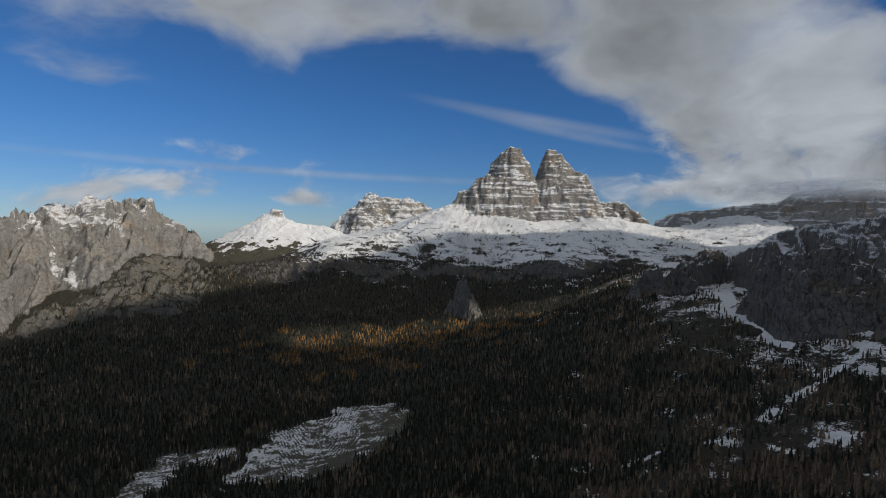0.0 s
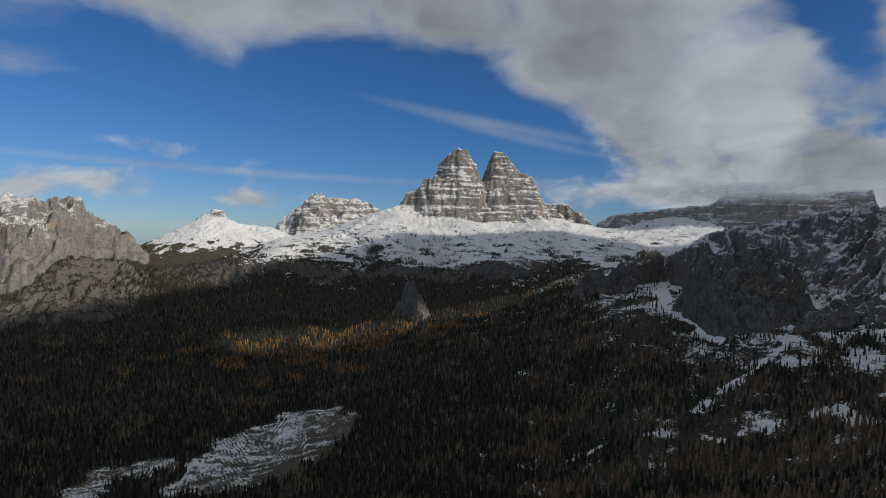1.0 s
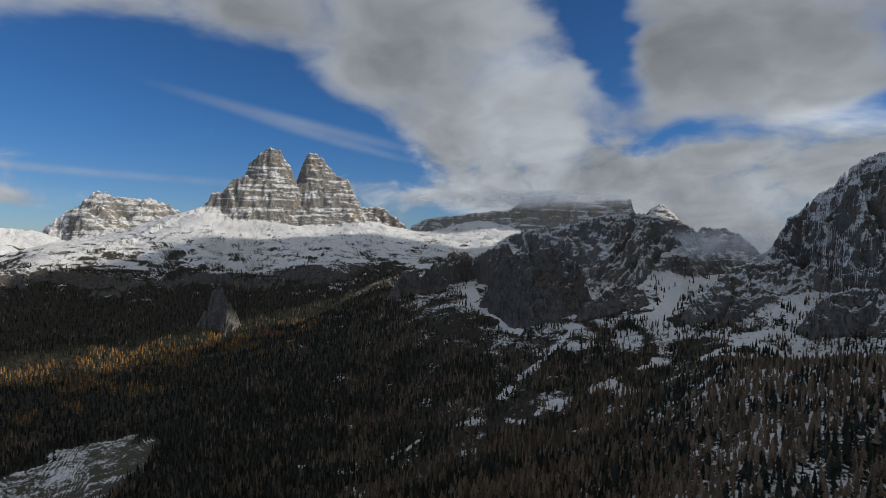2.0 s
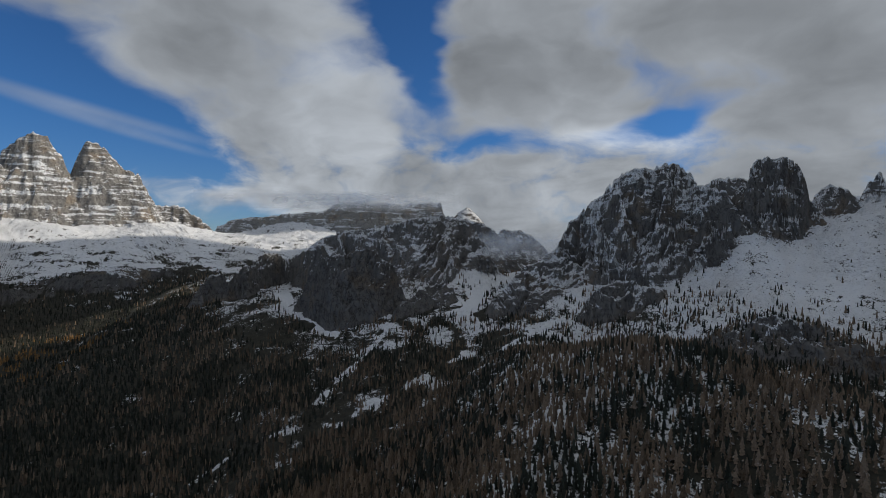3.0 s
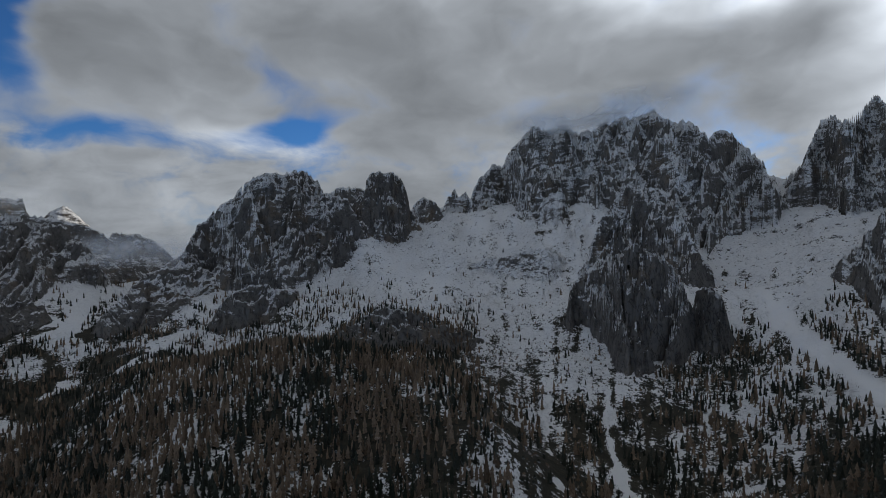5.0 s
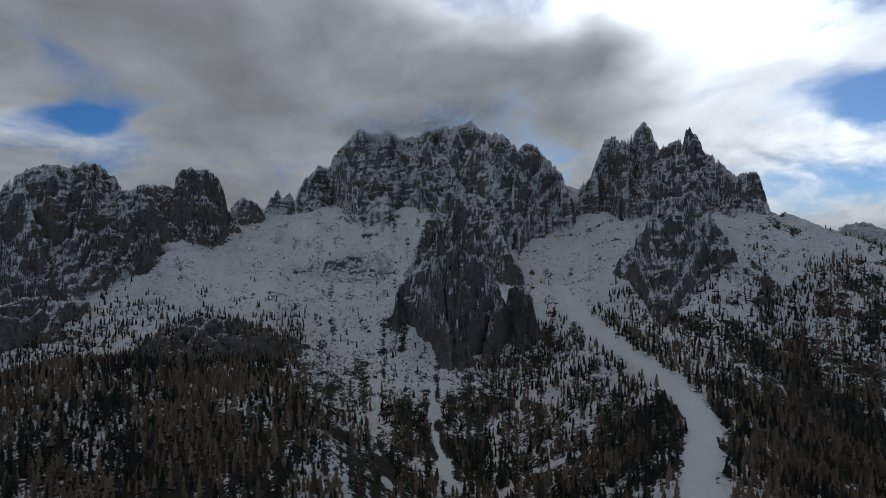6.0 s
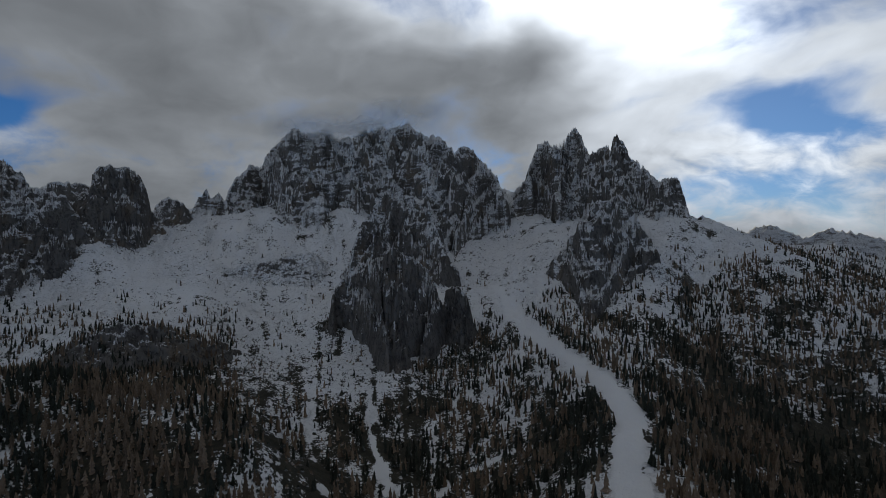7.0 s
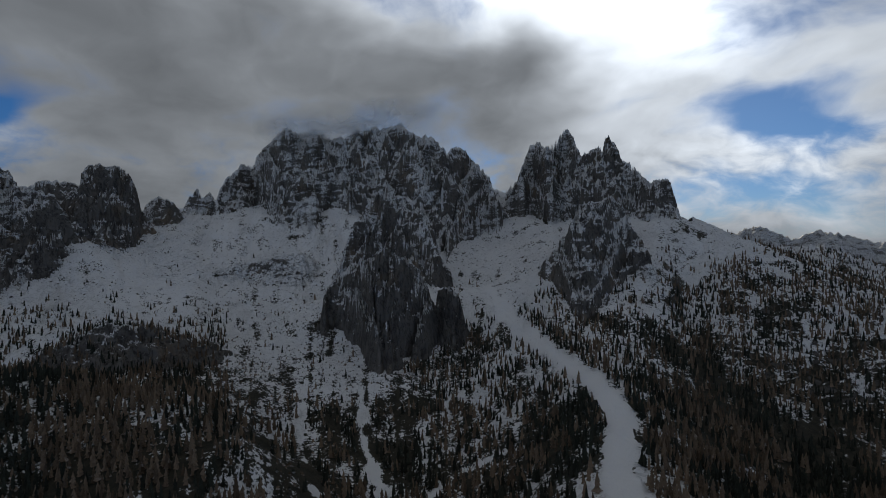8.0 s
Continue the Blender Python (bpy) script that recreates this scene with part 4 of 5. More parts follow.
def covers(x, y, h, which):
    """How much snow lies, how rocky and how grassy the ground is."""
    bearing = np.degrees(np.arctan2(x, y))
    away = np.hypot(x, y)
    wander = fbm(x / 220.0, y / 220.0, 4, 60)
    patch = fbm(x / 55.0, y / 55.0, 4, 61)
    runs = fbm(bearing / 1.1, away / 260.0, 3, 62) * np.clip((away - 250) / 250.0, 0, 1)
    east = np.clip((bearing - 12) / 34.0, 0, 1)
    snow = np.clip((h - 170 + 50 * wander) / 300.0, 0, 0.4) * east + 0.22 * east + 0.15 * patch + 0.22 * runs * np.clip((bearing - 70) / 20.0, 0.2, 1)
    hill = np.clip((900 - away) / 60.0, 0, 1) * np.clip((bearing - 22) / 10.0, 0, 1) * np.clip((92 - bearing) / 6.0, 0, 1)
    snow = snow - 0.07 * hill - 0.17 * np.clip((bearing - 128) / 6.0, 0, 1) * np.clip((370 - h) / 40.0, 0, 1)
    low = (1 - east) * (0.04 + 0.16 * np.clip(patch + 0.1, 0, 1)) * np.clip((bearing - 1) / 12.0, 0, 1)
    snow = snow - 0.22 * np.clip(fbm(x / 75.0, y / 75.0, 4, 67) - 0.1, 0, 1) * np.clip((bearing - 60) / 8.0, 0, 1)
    snow = snow - 0.3 * np.clip((h - 150) / 80.0, 0, 1) * np.clip((away - 250) / 250.0, 0, 1) * np.clip(fbm(bearing / 0.9, away / 60.0, 4, 68) - 0.06, 0, 1) * np.clip((bearing - 60) / 8.0, 0, 1)
    snow = snow - 0.05 * np.clip((40 - bearing) / 6.0, 0, 1) * np.clip((230 - h) / 60.0, 0, 1)
    snow = np.clip(snow + low, 0, 1)
    between = np.clip((bearing - 36) / 4.0, 0, 1) * np.clip((58 - bearing) / 3.0, 0, 1) * np.clip((1600 - away) / 150.0, 0, 1) * np.clip((away - 850) / 80.0, 0, 1)
    snow = np.clip(snow - between * (0.17 - 0.3 * patch), 0, 1)
    ease = lambda v: np.clip(v, 0, 1) ** 2 * (3 - 2 * np.clip(v, 0, 1))
    north = ease((bearing + 22 + 8 * wander) / 10.0) * ease((36 - bearing) / 6.0) * ease((away - 2150) / 150.0)
    high = np.clip((h - 235 + 90 * wander) / 70.0, 0, 1) * (0.4 + 0.24 * np.clip((h - 330) / 150.0, 0, 1)) + 0.22 * patch + 0.44 * fbm(x / 110.0, h / 8.0, 3, 63)
    snow = snow + north * (high - snow)
    west = ease((-15 - bearing + 6 * wander) / 6.0)
    snow = snow + west * (np.clip((h - 390 + 200 * wander) / 170.0, 0, 0.6) - snow)
    table = ease((bearing + 24) / 2.0) * ease((-9 - bearing) / 2.0) * ease((away - 2850) / 100.0)
    snow = snow + table * (np.clip((h - 285 + 70 * patch) / 50.0, 0, 0.85) - snow)
    bare = np.array([o["bare"] for _, _, o in CRAG_LIST] + [0.0])[which]
    layers = np.array([o["layers"] for _, _, o in CRAG_LIST] + [0.0])[which]
    stony = which >= 0
    rock = np.where(stony, bare, np.clip(0.35 + 0.4 * wander, 0, 0.5))
    dusted = np.clip(0.5 + 0.2 * patch + 0.12 * np.clip((h - 400) / 300.0, -1, 1), 0.0, 0.7) * np.clip((h - 205) / 110.0, 0, 1)
    dusted = dusted + 0.1 * np.clip((bearing - 56) / 5.0, 0, 1) * np.clip((h - 270) / 120.0, 0, 1)
    dusted = dusted + np.array([o["dust"] for _, _, o in CRAG_LIST] + [0.0])[which]
    dusted = dusted - 0.08 * layers - 0.09 * ((bearing > 19) & (bearing < 53))
    snow = np.where(stony & (bare > 0.7) & (table < 0.5), dusted * (1 - west) + west * np.minimum(snow, 0.6), snow)
    snow = snow - (0.14 + 0.04 * (bearing > 117) + 0.12 * (bearing < 22) - 0.1 * ((bearing > 84) & (bearing < 117))) * np.where(stony, 0, forest_share(x, y, h, which)) * np.clip(0.6 + 0.8 * fbm(x / 45.0, y / 45.0, 2, 69), 0, 1)
    grass = meadow_mask(x, y)
    snow = np.where((grass > 0.3) & (y < 1500), 0.2 + 0.36 * fbm((x + 0.5 * y) / 60.0, (y - 0.5 * x) / 9.0, 3, 66) - 0.22 * np.clip((0.866 * (x + 200) - 0.5 * (y - 1005) - 5) / 80.0, 0, 1), snow)
    for path, width, amount in ((PISTE, 15, 1.0), (PISTE_2, 20, 1.0), (GULLY_1, 6, 0.5), (GULLY_2, 4, 0.46), (GULLY_3, 22, 0.66), (SNOWFAN_1, 26, 0.72), (SNOWFAN_2, 36, 0.75), (COULOIR_1, 15, 0.72), (COULOIR_2, 16, 0.74), (COULOIR_3, 14, 0.7), (TRACK_1, 5, 0.9), (TRACK_2, 6.5, 0.9), (TRACK_3, 4, 0.9)):
        near = np.clip((width - strip(path, x, y)) / 5.0 + (2.0 if amount > 0.78 else 5.0) * patch, 0, 1)
        if path not in (COULOIR_1, COULOIR_2, COULOIR_3):
            near = near * ~(stony & (bare > 0.7))
        snow = np.maximum(snow, near * amount)
        if amount >= 1.0:
            rock = rock * (1 - near)
    road = np.clip((6 - strip(ROAD, x, y)) / 3.0, 0, 1)
    grass = np.maximum(grass, road)
    # pale lifts the rock colour of crags that stand in sun and haze
    pale = np.array([o["pale"] for _, _, o in CRAG_LIST] + [0.0])[which]
    grass = np.where(stony, pale, grass)
    return np.stack([snow, rock, grass, layers], -1).astype(np.float32)


def mesh_object(name, verts, faces, material, smooth=True):
    """A mesh from arrays; faces all have the same number of corners."""
    me = bpy.data.meshes.new(name)
    me.vertices.add(len(verts))
    me.vertices.foreach_set("co", np.ascontiguousarray(verts, np.float32).ravel())
    sides = faces.shape[1]
    me.loops.add(faces.size)
    me.loops.foreach_set("vertex_index", np.ascontiguousarray(faces, np.int32).ravel())
    me.polygons.add(len(faces))
    me.polygons.foreach_set("loop_start", np.arange(0, faces.size, sides, dtype=np.int32))
    me.polygons.foreach_set("use_smooth", np.full(len(faces), smooth))
    me.update(calc_edges=True)
    me.materials.append(material)
    return new(name, me)


def colour_attribute(ob, name, values):
    ob.data.attributes.new(name, "FLOAT_COLOR", "POINT").data.foreach_set("color", np.ascontiguousarray(values, np.float32).ravel())


# the sheet of land: spokes round the station, rings closer where the land is steep
SPOKES = np.radians(np.concatenate([np.arange(-43, 152, 0.14), np.linspace(152, 317, 56)[:-1]]))
RINGS = 570


def ring_distances():
    probe = np.concatenate([[0.0, 1.5, 3.5], np.exp(np.linspace(math.log(6), math.log(4950), 900))])
    some = np.radians(np.arange(-44, 318, 0.7))
    x, y = np.sin(some)[:, None] * probe, np.cos(some)[:, None] * probe
    h, which = relief(x.ravel(), y.ravel(), 2)
    h, which = h.reshape(x.shape), which.reshape(x.shape)
    rise = np.diff(h, axis=1)
    run = np.diff(probe)[None, :]
    weight = np.sqrt(run ** 2 + np.clip(np.abs(rise), 0, 5 * run) ** 2) / (0.5 * (probe[1:] + probe[:-1])[None, :] + 1.0)
    weight = weight + 0.12 * weight.mean()
    weight = weight * np.where(which[:, 1:] >= 0, 4.6, 1.0)
    weight[:, probe[1:] < 330] *= 0.15
    pad = np.pad(weight, ((3, 3), (0, 0)), mode="wrap")
    weight = sum(pad[i:i + len(weight)] for i in range(7)) / 7
    total = np.concatenate([np.zeros((len(some), 1)), np.cumsum(weight, axis=1)], axis=1)
    total /= total[:, -1:]
    want = np.linspace(0, 1, RINGS)
    rings = np.stack([np.interp(want, row, probe) for row in total])
    at = (SPOKES - some[0]) / (some[1] - some[0])
    i = np.clip(np.floor(at).astype(int), 0, len(some) - 2)
    f = (at - i)[:, None]
    return rings[i] * (1 - f) + rings[i + 1] * f


def build_land():
    d = ring_distances()
    x, y = np.sin(SPOKES)[:, None] * d, np.cos(SPOKES)[:, None] * d
    h, which = relief(x.ravel(), y.ravel(), 5)
    cover = covers(x.ravel(), y.ravel(), h, which)
    verts = np.stack([x.ravel(), y.ravel(), h], 1)
    m, r = d.shape
    i = np.arange(m)[:, None] * r + np.arange(r - 1)[None, :]
    j = np.roll(i, -1, axis=0)
    faces = np.stack([i, i + 1, j + 1, j], -1).reshape(-1, 4)
    owner = which[faces].max(1)
    made = [("ground", owner == -1)] + [(kind, owner == k) for k, (kind, _, _) in enumerate(CRAG_LIST)]
    for k, (kind, mask) in enumerate(made):
        f = faces[mask]
        if not len(f):
            continue
        used, local = np.unique(f, return_inverse=True)
        thing, piece = ("ground", "ground") if kind == "ground" else kind.split("/")
        ob = mesh_object(piece, verts[used], local.reshape(-1, 4), LAND)
        colour_attribute(ob, "cover", cover[used])
        if kind == "ground":
            tagged(ob, "alpine valley and slopes of dark soil, grass and patchy snow", "ground", kind="structure")
            continue
        if thing not in MOUNTAINS:
            foot = verts[used].min(0)
            MOUNTAINS[thing] = new(thing)
            MOUNTAINS[thing].location = (*verts[used].mean(0)[:2], foot[2])
            tagged(MOUNTAINS[thing], LABELS[thing], "mountain")
        ob.parent = MOUNTAINS[thing]
        ob.matrix_parent_inverse = Matrix.Translation(-MOUNTAINS[thing].location)


MOUNTAINS = {}
LABELS = {
    "jagged_range": "sunlit beige limestone range with steep gullies and thin snow",
    "grassy_spur": "grassy green mountain spur with pale rock bands",
    "table_mountain": "snow-capped flat mountain with a small square summit tower",
    "far_peak": "bluish distant rock peak streaked with snow",
    "twin_peak": "banded grey limestone mountain with two tall towers and snowy ledges",
    "toothed_ridge": "dark toothed rock ridge beyond the snowy plateau",
    "plateau_knoll": "low snow-covered knoll on the high plateau",
    "mesa": "long flat-topped rock wall with its top in cloud",
    "snow_pyramid": "small snow-covered pyramid peak far away",
    "dark_ridge": "dark bluish rock ridge in the gap far away",
    "cliff_ridge": "dark rock ridge with a sheer cliff above the forest",
    "low_crag": "low dark crag beside a snowfield",
    "round_peak": "rounded dark rock peak with snow-dusted ledges",
    "stone_tower": "square dark rock tower on a snowy saddle",
    "craggy_massif": "large craggy grey massif with snow-filled cracks",
    "rock_buttress": "steep dark rock buttress standing out of the snow slope",
    "spire_group": "group of sharp dark rock spires above a snow gully",
    "rock_hummock": "low dark rocky hummock overgrown with small pines",
    "rock_step": "low rock step in the snowy bowl",
    "plateau_edge": "dark cliff band at the edge of the snowy plateau",
    "forest_pinnacle": "grey rock pinnacle with a pale scree fan in the forest",
    "ridge_shoulder": "snowy ridge shoulder falling to the forest",
    "wooded_hill": "wooded hill with patches of snow and a ski slope",
    "blue_range": "hazy blue snowy mountain range in the distance",
}
build_land()


def build_shade_cloud():
    """An unseen broad cloud sheet, added so that its shadow lies over the near country."""
    edge = [(-3500, 1000), (-1221, 1455), (-975, 1689), (-735, 2020), (-593, 2377), (-420, 2720), (-250, 3060), (0, 3180), (512, 3170), (958, 2960), (1361, 2860), (2065, 3100),
            (3182, 3400), (4200, 3400)]
    e = np.array(edge, float)
    step = 60.0
    gx, gy = np.meshgrid(np.arange(-3500, 5000, step), np.arange(-2600, 5300, step), indexing="ij")
    inside = np.interp(gx, e[:, 0], e[:, 1]) - gy + 150 * fbm(gx / 500.0, gy / 500.0, 3, 21)
    # gaps cut in the sheet to let the sun onto the larch strip and road
    strip_lit = 1 - np.hypot((gx + 15) / 270.0, (gy - 1600 - 0.3 * (gx + 15)) / 100.0)
    road_lit = 1 - np.hypot((gx - 430) / 260.0, (gy - 1850 - 0.4 * (gx - 430)) / 100.0)
    inside = np.minimum(inside, -200 * np.maximum(strip_lit, road_lit))
    # a further piece of the unseen sheet, added to shade the mesa
    inside = np.maximum(inside, np.minimum(gx - 1150, gy - 3600) + 100 * fbm(gx / 300.0, gy / 300.0, 2, 25))
    inside = np.minimum(inside, np.minimum(4900 - gx, gy + 2500))
    thick = np.clip(inside, 0, 400) * 0.1 + 12
    high = 3000.0
    shift = SUN_WAY * ((high - 200) / SUN_WAY.z)
    bulge = 1 + 0.6 * fbm(gx / 350.0, gy / 350.0, 3, 23)
    top = np.stack([gx + shift.x, gy + shift.y, high + thick * bulge], -1)
    low = np.stack([gx + shift.x, gy + shift.y, high - 0.3 * thick * bulge], -1)
    verts = np.concatenate([top.reshape(-1, 3), low.reshape(-1, 3)])
    a, b = gx.shape
    i = (np.arange(a - 1)[:, None] * b + np.arange(b - 1)[None, :])
    quad = np.stack([i, i + b, i + b + 1, i + 1], -1).reshape(-1, 4)
    quad = quad[(inside.ravel()[quad] > 0).all(1)]
    faces = np.concatenate([quad, quad[:, ::-1] + a * b])
    used, local = np.unique(faces, return_inverse=True)
    ob = mesh_object("shade_cloud", verts[used], local.reshape(-1, 4), VAPOUR)
    return tagged(ob, "unseen broad cloud sheet added high up to shade the valley", "cloud", kind="structure")


build_shade_cloud()


def mist(label, start, end, low, high, amount, deep, seed):
    """A shred of cloud about a summit: lumpy layers behind one another, thinning out to nothing at their rims. start, end: bearing and distance."""
    a, c = np.meshgrid(np.linspace(0, 1, 70), np.linspace(0, 1, 26), indexing="ij")
    verts, faces, thick = [], [], []
    for k in range(4):
        b = np.radians(start[0] + (end[0] - start[0]) * a)
        d = start[1] + (end[1] - start[1]) * a + deep * (k - 1.5) + 0.5 * deep * fbm(5 * a, 2.2 * c, 3, seed + k)
        z = low + (high - low) * c + 0.1 * (high - low) * fbm(4 * a, 3 * c, 2, seed + 9 + k)
        rim = np.clip(4 * a * (1 - a), 0, 1) ** 0.8 * np.sin(np.pi * np.clip(c, 0, 1)) ** 1.2
        i = (np.arange(69)[:, None] * 26 + np.arange(25)[None, :]) + k * 70 * 26
        verts.append(np.stack([d * np.sin(b), d * np.cos(b), z], -1).reshape(-1, 3))
        faces.append(np.stack([i, i + 26, i + 27, i + 1], -1).reshape(-1, 4))
        thick.append((amount * rim * np.clip(0.75 + 0.8 * fbm(6 * a + 3 * k, 2.0 * c, 2, seed + 20), 0, 1.2)).ravel())
    ob = mesh_object("cloud_wisp", np.concatenate(verts), np.concatenate(faces), MIST)
    values = np.concatenate(thick)
    ob.data.attributes.new("thick", "FLOAT", "POINT").data.foreach_set("value", np.ascontiguousarray(values, np.float32))
    return tagged(ob, label, "cloud")


mist("grey cloud wisp trailing over the craggy summit", (88.5, 2010), (109.5, 1690), 785, 915, 0.6, 35, 401)
mist("grey cloud bank hiding the top of the flat rock wall", (19.0, 4150), (46.5, 4050), 650, 800, 0.6, 60, 431)
mist("pale mist lying in the gap between the ridges", (47.0, 2650), (57.5, 2500), 330, 480, 0.45, 50, 461)


# ---- forest ----
def cone_tree(levels, sides, slim, seed, trunk_sides, ragged):
    """A conifer one metre high: ragged skirts of branches round a tapered stem. Returns stem and crown as (verts, triangles)."""
    rng = np.random.default_rng(seed)
    stem_v, stem_f, v, f = [], [], [], []
    for i in range(trunk_sides):
        a = 2 * math.pi * i / trunk_sides
        stem_v.append((0.018 * math.cos(a), 0.018 * math.sin(a), -0.06))
    stem_v.append((0.0, 0.0, 0.8))
    stem_f = [(i, (i + 1) % trunk_sides, trunk_sides) for i in range(trunk_sides)]
    for k in range(levels):
        t = k / levels
        low = 0.1 + 0.78 * t
        top = min(low + 1.65 / (levels + 1), 1.0) if k < levels - 1 else 1.0
        wide = slim * (1 - t) ** 0.6 * (0.85 + 0.3 * rng.random()) + 0.012
        start = len(v)
        turn = rng.random() * 6.3
        cx, cy = rng.normal(0, 0.008, 2)
        for i in range(sides):
            a = turn + 2 * math.pi * i / sides
            r = wide * ((1.0 if i % 2 == 0 else ragged) * (0.75 + 0.5 * rng.random()))
            v.append((cx + r * math.cos(a), cy + r * math.sin(a), low + 0.05 * rng.normal() * 0.5))
        v.append((cx, cy, top))
        f += [(start + i, start + (i + 1) % sides, start + sides) for i in range(sides)]
    return (np.array(stem_v), np.array(stem_f)), (np.array(v), np.array(f))


def scatter():
    """Where the trees stand: x, y, ground height."""
    rng = np.random.default_rng(7)
    found = []
    for inner, outer, gap in ((330, 700, 6.2), (700, 1250, 7.6), (1250, 1900, 10.0), (1900, 2600, 13.0)):
        gx, gy = np.meshgrid(np.arange(-outer, outer, gap), np.arange(-outer, outer, gap), indexing="ij")
        x = (gx + rng.uniform(-0.48, 0.48, gx.shape) * gap).ravel()
        y = (gy + rng.uniform(-0.48, 0.48, gy.shape) * gap).ravel()
        d, b = np.hypot(x, y), np.degrees(np.arctan2(x, y))
        ok = (d >= inner) & (d < outer) & (b > -43) & (b < 151)
        x, y = x[ok], y[ok]
        h, which = relief(x, y, 3)
        ok = rng.random(len(x)) < forest_share(x, y, h, which)
        x, y, h = x[ok], y[ok], h[ok]
        hx, _ = relief(x + 4, y, 3)
        hy, _ = relief(x, y + 4, 3)
        ok = np.hypot(hx - h, hy - h) < 6.5
        found.append(np.stack([x[ok], y[ok], np.minimum(h, np.minimum(hx, hy))[ok] - 0.4], 1))
    return found


def tints(rng, place):
    """Dark spruce green or the brown of larches that have turned, warmed where the sunlit strip lies."""
    b = np.degrees(np.arctan2(place[:, 0], place[:, 1]))
    patch = fbm(place[:, 0] / 90.0, place[:, 1] / 90.0, 3, 311)
    # the stand in the sunlit strip: more larches, with sun warmth in their tint
    sun_gold = np.hypot((place[:, 0] + 130) / 380.0, (place[:, 1] - 1660 - 0.25 * place[:, 0]) / 180.0) < 0.85 + 1.1 * patch
    on_hill = ((b > 25) & (b < 92) & (np.hypot(place[:, 0], place[:, 1]) < 950)) | ((b > 132) & (patch > 0))
    larch = rng.random(len(place)) < np.clip(0.42 + 0.24 * on_hill - 0.42 * (b < 15) + 0.55 * sun_gold + 0.8 * patch, 0.05, 0.95)
    spruce_colour = np.array([0.046, 0.05, 0.038]) * rng.uniform(0.6, 1.4, (len(place), 1))
    larch_colour = np.array([0.245, 0.178, 0.122]) * rng.uniform(0.5, 1.35, (len(place), 1))
    # autumn gold pushed brighter and warmer to stand in for sunlight on the strip
    larch_colour = np.where(sun_gold[:, None], larch_colour * (1.3, 1.02, 0.6), larch_colour)
    return np.where(larch[:, None], larch_colour, spruce_colour), larch


def grow(name, place, forms, label, rng, heights=(8, 18)):
    """One joined stand of trees too many to count."""
    colour, larch = tints(rng, place)
    verts, faces, shade, start = [], [], [], 0
    pick = rng.integers(0, len(forms), len(place))
    tall = rng.uniform(*heights, len(place)) * np.where(larch, 1.0, 0.95)
    wide = tall * rng.uniform(0.8, 1.2, len(place))
    turn = rng.uniform(0, 6.28, len(place))
    for k, (stem, crown) in enumerate(forms):
        at = np.nonzero(pick == k)[0]
        v = np.concatenate([stem[0], crown[0]])
        f = np.concatenate([stem[1], crown[1] + len(stem[0])])
        c, s = np.cos(turn[at])[:, None], np.sin(turn[at])[:, None]
        x = (v[:, 0] * c - v[:, 1] * s) * wide[at][:, None] + place[at, 0][:, None]
        y = (v[:, 0] * s + v[:, 1] * c) * wide[at][:, None] + place[at, 1][:, None]
        z = v[:, 2] * tall[at][:, None] + place[at, 2][:, None]
        verts.append(np.stack([x, y, z], -1).reshape(-1, 3))
        faces.append((f[None] + (start + np.arange(len(at)) * len(v))[:, None, None]).reshape(-1, 3))
        shade.append(np.repeat(np.concatenate([colour[at], np.ones((len(at), 1))], 1), len(v), axis=0))
        start += len(at) * len(v)
    ob = mesh_object(name, np.concatenate(verts), np.concatenate(faces), NEEDLES, smooth=False)
    colour_attribute(ob, "tint", np.concatenate(shade))
    return tagged(ob, label, "trees", kind="stuff")


RNG = np.random.default_rng(11)
STANDS = scatter()
FULL = [cone_tree(5, 7, 0.175, s, 3, 0.6) for s in range(6)]
MEDIUM = [cone_tree(4, 6, 0.165, 20 + s, 3, 0.65) for s in range(6)]
SMALL = [cone_tree(2, 5, 0.17, 40 + s, 3, 0.8) for s in range(5)]
near, mid, far = STANDS[0], STANDS[1], np.concatenate(STANDS[2:])
close = np.nonzero((near[:, 0] > 360) & (near[:, 0] < 620) & (near[:, 1] > -330) & (near[:, 1] < 420))[0]
close = close[np.argsort(np.hypot(near[close, 0], near[close, 1]))[:300]]
grow("near_forest", np.delete(near, close, axis=0), FULL, "mixed brown larches and dark spruces on the near slope", RNG)
grow("middle_forest", mid, MEDIUM, "brown larches and dark spruces with snow between them", RNG)
grow("far_forest", far, SMALL, "dark distant conifer forest on the valley sides", RNG)

# dwarf pines on the open slopes
gx, gy = np.meshgrid(np.arange(380, 1350, 7.0), np.arange(-1000, 560, 7.0), indexing="ij")
gx, gy = (gx + RNG.uniform(-3.3, 3.3, gx.shape)).ravel(), (gy + RNG.uniform(-3.3, 3.3, gy.shape)).ravel()
gb, gd = np.degrees(np.arctan2(gx, gy)), np.hypot(gx, gy)
gh, gw = relief(gx, gy, 3)
thick = fbm(gx / 70.0, gy / 70.0, 3, 331) + 0.35 * fbm(gb / 1.0, gd / 200.0, 2, 332)
open_slope = (gb > 60) & (gb < 140) & (gd > 420) & (gd < 1300) & (gw < 0) & (gh < 390)
low_share = np.clip(0.1 + 0.7 * thick + 0.16 * np.clip((235 - gh) / 40.0, -1, 1), 0.0, 0.85)
for path, width in ((PISTE, 17), (TRACK_1, 6), (TRACK_2, 9), (TRACK_3, 4)):
    low_share = np.where(strip(path, gx, gy) < width, 0, low_share)
ok = open_slope & (RNG.random(len(gx)) < low_share)
BUSH = [cone_tree(2, 6, 0.62, 60 + s, 3, 0.7) for s in range(4)]
